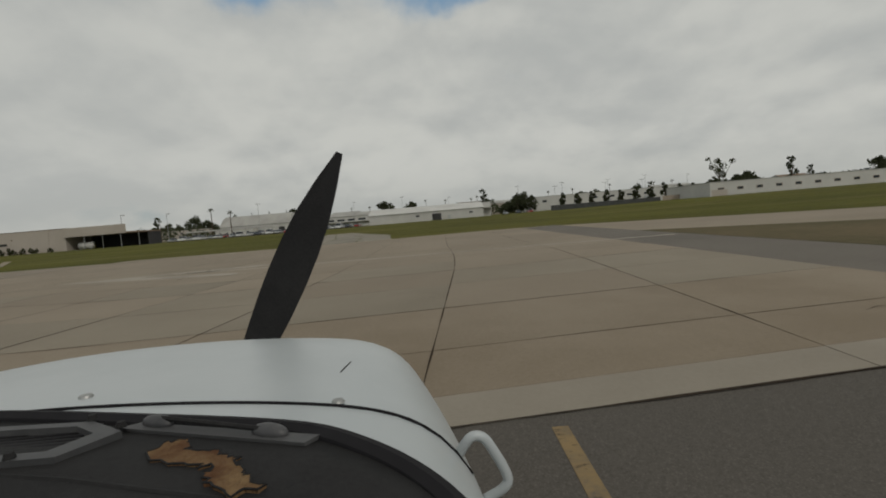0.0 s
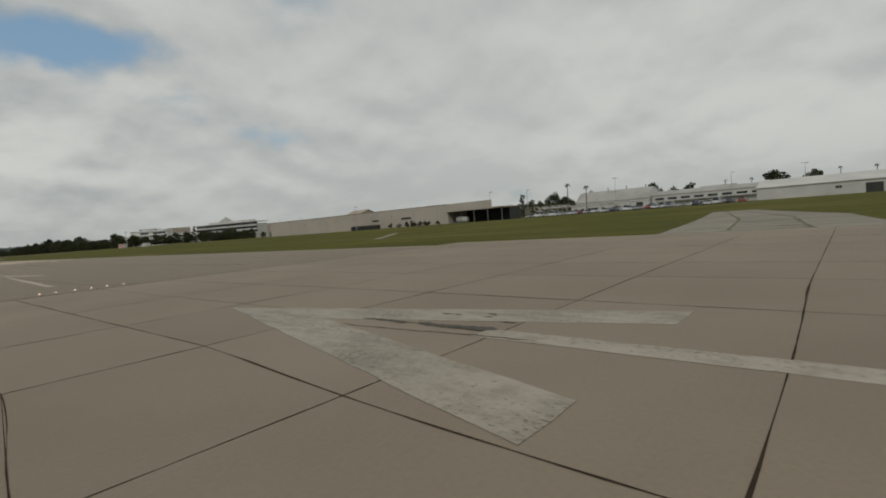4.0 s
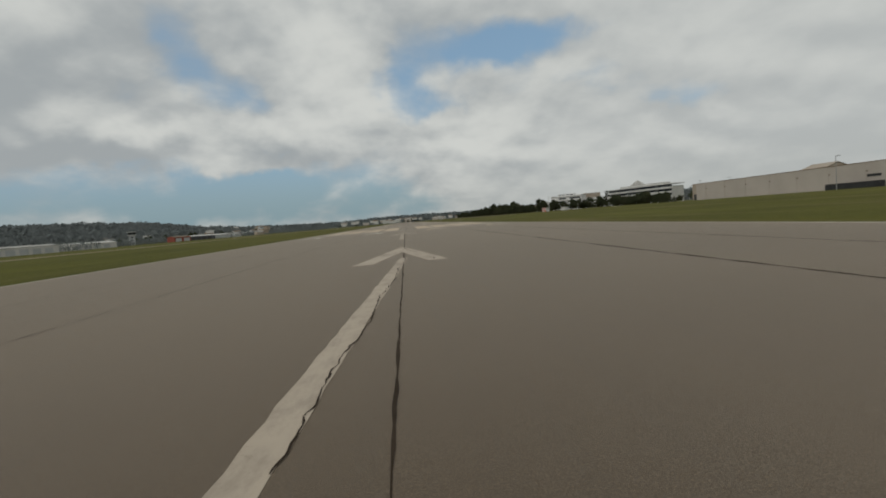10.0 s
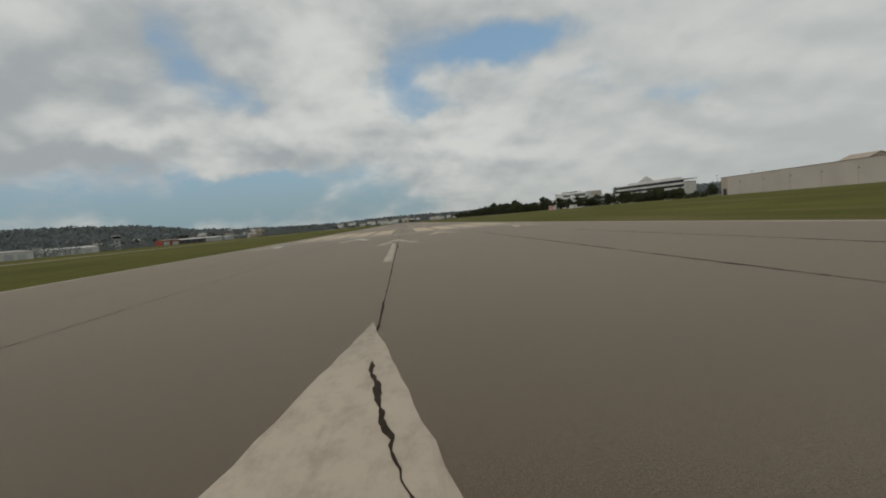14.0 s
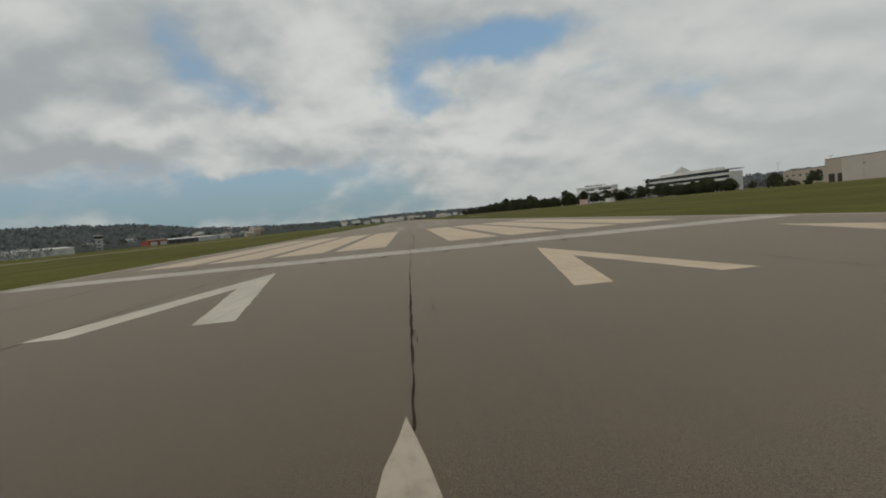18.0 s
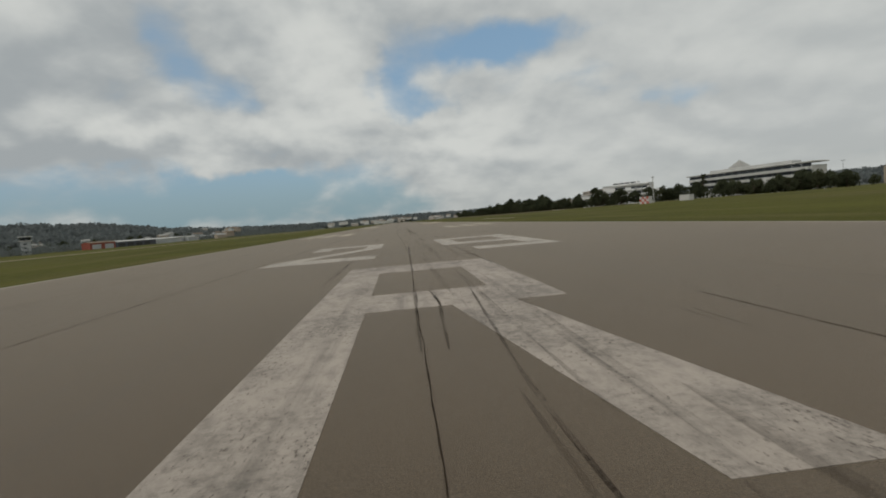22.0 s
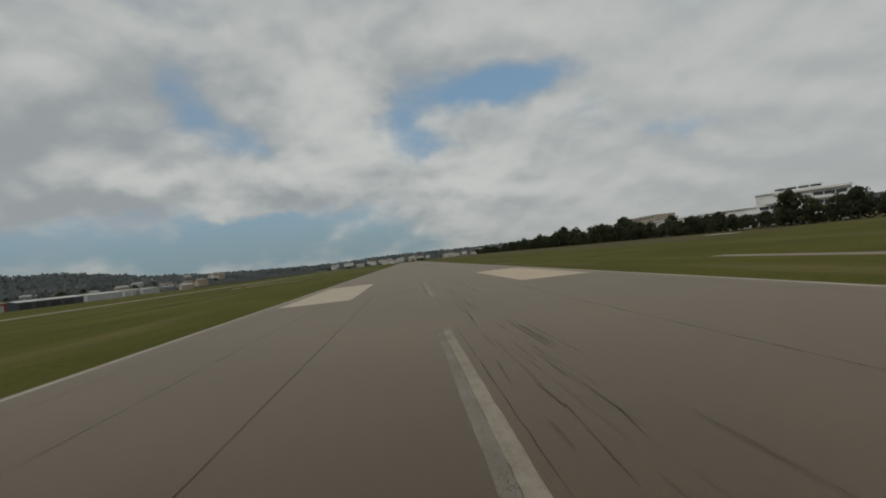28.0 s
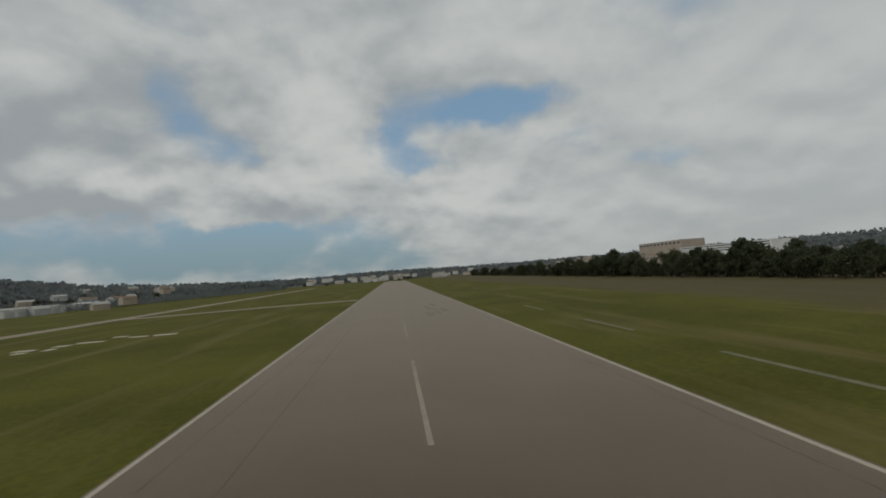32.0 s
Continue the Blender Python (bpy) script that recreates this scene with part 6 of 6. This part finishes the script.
def sweep(points, r, sides=12):
    """A round bar bent along points that lie nearly in one upright plane."""
    bm = bmesh.new()
    rings = []
    for i, p in enumerate(points):
        d = (Vector(points[min(i + 1, len(points) - 1)]) - Vector(points[max(i - 1, 0)])).normalized()
        n = d.cross(Vector((0, 1, 0))).normalized()
        m = n.cross(d)
        rings.append([bm.verts.new(Vector(p) + (n * math.cos(2 * math.pi * j / sides) + m * math.sin(2 * math.pi * j / sides)) * r) for j in range(sides)])
    for u, w in zip(rings, rings[1:]):
        for j in range(sides):
            bm.faces.new((u[j], u[(j + 1) % sides], w[(j + 1) % sides], w[j]))
    bm.faces.new(rings[0][::-1]), bm.faces.new(rings[-1])
    bmesh.ops.recalc_face_normals(bm, faces=bm.faces)
    return bm


part("grab_handle", sweep(smooth_line([(0.058, 0.79, 1.455), (0.078, 0.78, 1.487), (0.095, 0.78, 1.490), (0.110, 0.78, 1.476), (0.137, 0.78, 1.419), (0.131, 0.78, 1.397), (0.100, 0.79, 1.375)], 6), 0.0085), COWL, plane, "white painted grab handle", smooth=True)

# lower body, propeller and wheels
bm = bmesh.new()
rings = []
for y, w, z0, z1 in ((-2.0, 0.60, 0.62, 1.22), (-1.0, 0.66, 0.56, 1.30), (0.0, 0.69, 0.55, 1.34), (0.30, 0.70, 0.56, 1.36)):
    ring = [(AX - w, y, z1), (AX - w, y, z0 + 0.18), (AX - w + 0.2, y, z0), (AX + w - 0.2, y, z0), (AX + w, y, z0 + 0.18), (AX + w, y, z1)]
    ring += [(AX + w - 0.04, y, z1), (AX + w - 0.04, y, z0 + 0.2), (AX + w - 0.22, y, z0 + 0.05), (AX - w + 0.22, y, z0 + 0.05), (AX - w + 0.04, y, z0 + 0.2), (AX - w + 0.04, y, z1)]
    rings.append([bm.verts.new(p) for p in ring])
for a, b in zip(rings, rings[1:]):
    for i in range(12):
        j = (i + 1) % 12
        bm.faces.new((a[i], a[j], b[j], b[i]))
bm.faces.new(rings[0][0:6]), bm.faces.new(rings[-1][0:6][::-1])
bmesh.ops.recalc_face_normals(bm, faces=bm.faces)
part("fuselage", bm, COWL, plane, "white lower fuselage with an open top")
part("lower_cowling", box((AX - 0.55, 0.32, 0.60), (AX + 0.55, 1.38, 0.80), 0.06), COWL, plane)
bm = bmesh.new()
bmesh.ops.create_cone(bm, cap_ends=True, segments=24, radius1=0.15, radius2=0.02, depth=0.26, matrix=pose(AX, 1.59, 1.24, -90, 0, 0))
part("spinner", bm, COWL, plane, smooth=True)
for a in (118.0, -62.0):
    bm = bmesh.new()
    rows = []
    for i in range(9):
        t = i / 8
        r = 0.1 + 0.86 * t
        c = 0.046 + 0.034 * math.sin(math.pi * min(1, t * 1.1)) - 0.035 * t ** 8
        tw = radians(48 - 34 * t)
        rows.append([bm.verts.new((r, u * c * math.sin(tw) * 0.6, u * c * math.cos(tw))) for u in (-1, 1)] + [bm.verts.new((r, u * c * math.sin(tw) * 0.6 + 0.014 * (1 - t * 0.7), u * c * math.cos(tw))) for u in (1, -1)])
    for p, q in zip(rows, rows[1:]):
        for i in range(4):
            j = (i + 1) % 4
            bm.faces.new((p[i], p[j], q[j], q[i]))
    bm.faces.new(rows[0]), bm.faces.new(rows[-1][::-1])
    bmesh.ops.recalc_face_normals(bm, faces=bm.faces)
    bmesh.ops.transform(bm, matrix=Matrix.Translation((AX, 1.56, 1.24)) @ pose(0, 0, 0, 0, a, 0), verts=bm.verts)
    part("propeller_blade", bm, VINYL, plane, "dark metal propeller blade")
for x, y, r, name in ((AX, 1.0, 0.18, "nose_wheel"), (AX - 1.25, -0.55, 0.2, "main_wheel"), (AX + 1.25, -0.55, 0.2, "main_wheel")):
    bm = bmesh.new()
    bmesh.ops.create_cone(bm, cap_ends=True, segments=24, radius1=r, radius2=r, depth=0.15, matrix=pose(x, y, r + 0.0, 0, 90, 0))
    bmesh.ops.bevel(bm, geom=[e for e in bm.edges if len(e.link_faces) == 2 and e.calc_face_angle(0) > 1.0], offset=0.045, segments=2, affect="EDGES")
    wheel = part(name, bm, TYRE, plane, "black rubber tyre")
    bm = bmesh.new()
    bmesh.ops.create_cone(bm, cap_ends=True, segments=16, radius1=0.085, radius2=0.085, depth=0.156, matrix=pose(x, y, r, 0, 90, 0))
    part("hub", bm, STEEL, wheel)
    bm = bmesh.new()
    rod(bm, (x + 0.1, y, r), (x + 0.1, y, 0.46), 0.025)
    rod(bm, (x + 0.1, y, 0.46), (AX + (x - AX) * 0.4, y, 0.66), 0.035)
    part("gear_leg", bm, COWL, plane)

# ---------------------------------------------------------------- parked cars

def car_kind(material, van=False):
    c = tagged(empty("car", 0, 0, -500), "parked car in the works car park", "car", "parked cars")
    L, W = 4.5, 1.76
    h = 1.05 if van else 0.82
    prof = [(-2.2, 0.32), (-2.25, 0.66), (-2.05, h - 0.02), (-0.95, h + 0.02), (2.0, h), (2.22, 0.7), (2.2, 0.32)]
    bm = bmesh.new()
    for s in (-1, 1):
        v = [bm.verts.new((x, s * W / 2 * (1 if 0.4 < z < h else 0.96), z)) for x, z in prof]
        bm.faces.new(v if s < 0 else v[::-1])
    bm.verts.ensure_lookup_table()
    n = len(prof)
    for i in range(n):
        j = (i + 1) % n
        bm.faces.new((bm.verts[i], bm.verts[i + n], bm.verts[j + n], bm.verts[j]))
    bmesh.ops.recalc_face_normals(bm, faces=bm.faces)
    part("body", bm, material, c)
    top = 1.95 if van else 1.42
    low = [(-1.05, h), (1.75 if not van else 2.1, h)]
    high = [(-0.3 if not van else -0.8, top), (1.15 if not van else 2.0, top)]
    bm = bmesh.new()
    for s in (-1, 1):
        v = [bm.verts.new(p) for p in ((low[0][0], s * 0.82, h), (low[1][0], s * 0.82, h), (high[1][0], s * 0.66, top - 0.05), (high[0][0], s * 0.66, top - 0.05))]
        bm.faces.new(v)
    bm.verts.ensure_lookup_table()
    for i in range(4):
        j = (i + 1) % 4
        bm.faces.new((bm.verts[i], bm.verts[i + 4], bm.verts[j + 4], bm.verts[j]))
    bmesh.ops.recalc_face_normals(bm, faces=bm.faces)
    part("cabin", bm, GLASS, c, "dark car windows")
    part("roof", box((high[0][0] - 0.05, -0.68, top - 0.05), (high[1][0] + 0.05, 0.68, top + 0.02), 0.02), material, c)
    for x in (-1.4, 1.35):
        for s in (-1, 1):
            bm = bmesh.new()
            bmesh.ops.create_cone(bm, cap_ends=True, segments=14, radius1=0.32, radius2=0.32, depth=0.2, matrix=pose(x, s * 0.79, 0.32, 90, 0, 0))
            wheel = part("wheel", bm, TYRE, c)
            bm = bmesh.new()
            bmesh.ops.create_cone(bm, cap_ends=True, segments=10, radius1=0.19, radius2=0.17, depth=0.03, matrix=pose(x, s * 0.905, 0.32, 90, 0, 0))
            part("rim", bm, STEEL, wheel)
    return c


CARS = [(car_kind(CAR_A), "white parked car in the works car park"), (car_kind(CAR_B), "dark blue parked car in the works car park"), (car_kind(CAR_C), "silver parked car in the works car park"),
        (car_kind(CAR_D), "red parked car in the works car park"), (car_kind(CAR_A, True), "white parked van in the works car park")]
car_park = []
for i in range(24):
    car_park += [(150 + (i % 2) * 1.2, -47 - i * 2.8), (163, -46 - i * 2.9)]
car_park += [(178, -44 - i * 4.6) for i in range(14)] + [(196, -60 - i * 4) for i in range(10)]
car_park += [(172, -172 - i * 5.2) for i in range(9)] + [(205, -206 - i * 6.1) for i in range(12)] + [(224, -160), (222, -164)]
rng = random.Random(9)
for x, y in car_park:
    if rng.random() < 0.2:
        continue
    c, lab = rng.choice(CARS + CARS[:1] + CARS[2:3])
    tagged(copy_thing(c, pose(x, y + rng.uniform(-0.3, 0.3), rise(x, y) - 0.0, 0, 0, rng.choice((0, 180)) + rng.uniform(-4, 4))), lab)
for c, _ in CARS:
    for o in (*c.children_recursive, c):
        bpy.data.objects.remove(o)
tagged(part("car_park", box((146.5, -118, 0.6), (200, -39, 1.25)), TAXI), "asphalt car park beyond the grass", "car park", kind="structure")

# ---------------------------------------------------------------- the apron's slabs
XJ = (-23.2, -22.4, -20.6, -17.4, -13.9, -10.3, -6.9, -4.2, -1.2, 1.8, 5.5, 8.9, 12.2, 15.6, 19.0, 22.3, 25.6)
YJ = (-155.1, -151.0, -146.25, -141.5, -137.4, -133.6, -129.3, -124.9, -120.2, -115.6, -111.32)


def laid(x, y):
    """The slabs towards the taxiway were laid at a slight skew."""
    w = min(max((4 - x) / 15, 0), 1) * min(max((-130 - y) / 9, 0), 1)
    inner = min(max((y + 155.1) / 4, 0), 1)
    return x - 0.14 * (y + 146) * w * (1 if -23.3 < x else 0), y - 0.055 * (x + 12) * w * inner


def slab_mesh(corners, material):
    b = 0.004
    cx, cy = sum(p[0] for p in corners) / 4, sum(p[1] for p in corners) / 4
    ring = [(x - cx, y - cy) for x, y in corners]
    inset = lambda d: [(x - math.copysign(d, x), y - math.copysign(d, y)) for x, y in ring]
    v = [(x, y, -0.03) for x, y in inset(0.004)] + [(x, y, -b) for x, y in inset(0.004)] + [(x, y, 0.0) for x, y in inset(0.004 + b)]
    f = [(8, 9, 10, 11)] + [(i + k0, (i + 1) % 4 + k0, (i + 1) % 4 + k0 + 4, i + k0 + 4) for k0 in (0, 4) for i in range(4)]
    me = mesh_from("slab", v, f)
    me.materials.append(material)
    return me, (cx, cy)


rng = random.Random(15)
for i, (xa, xb) in enumerate(zip(XJ, XJ[1:])):
    for ya, yb in zip(YJ, YJ[1:]):
        m = PALE_SLAB if i == 0 else RUSTY if i in (1, 2) else BROWN if xb < -6 and rng.random() < 0.7 else CONCRETE
        me, (cx, cy) = slab_mesh([laid(xa, ya), laid(xb, ya), laid(xb, yb), laid(xa, yb)], m)
        piece("slab", me, m, apron, (cx, cy, rng.uniform(-0.003, 0.0)))

# spalled, ragged sealant along the joints
rng = random.Random(16)
for i, x in enumerate(XJ[2:-1]):
    part("joint_seal", ribbon([laid(x, y) for y in np.linspace(YJ[0], YJ[-1], 30)], (0.012, 0.024)[i % 2], rng, 0.003, 0.006, 0.95), SEAL, apron)
for i, y in enumerate(YJ[1:-1]):
    part("joint_seal", ribbon([laid(x, y) for x in np.linspace(XJ[1], XJ[-1], 40)], (0.020, 0.022)[i % 2], rng, 0.0035, 0.006, 0.95), SEAL, apron)
part("joint_seal", ribbon([laid(XJ[0] - 0.01, y) for y in np.linspace(YJ[0], YJ[-1], 40)], 0.03, rng, 0.003, 0.01, 0.9), SEAL, apron)
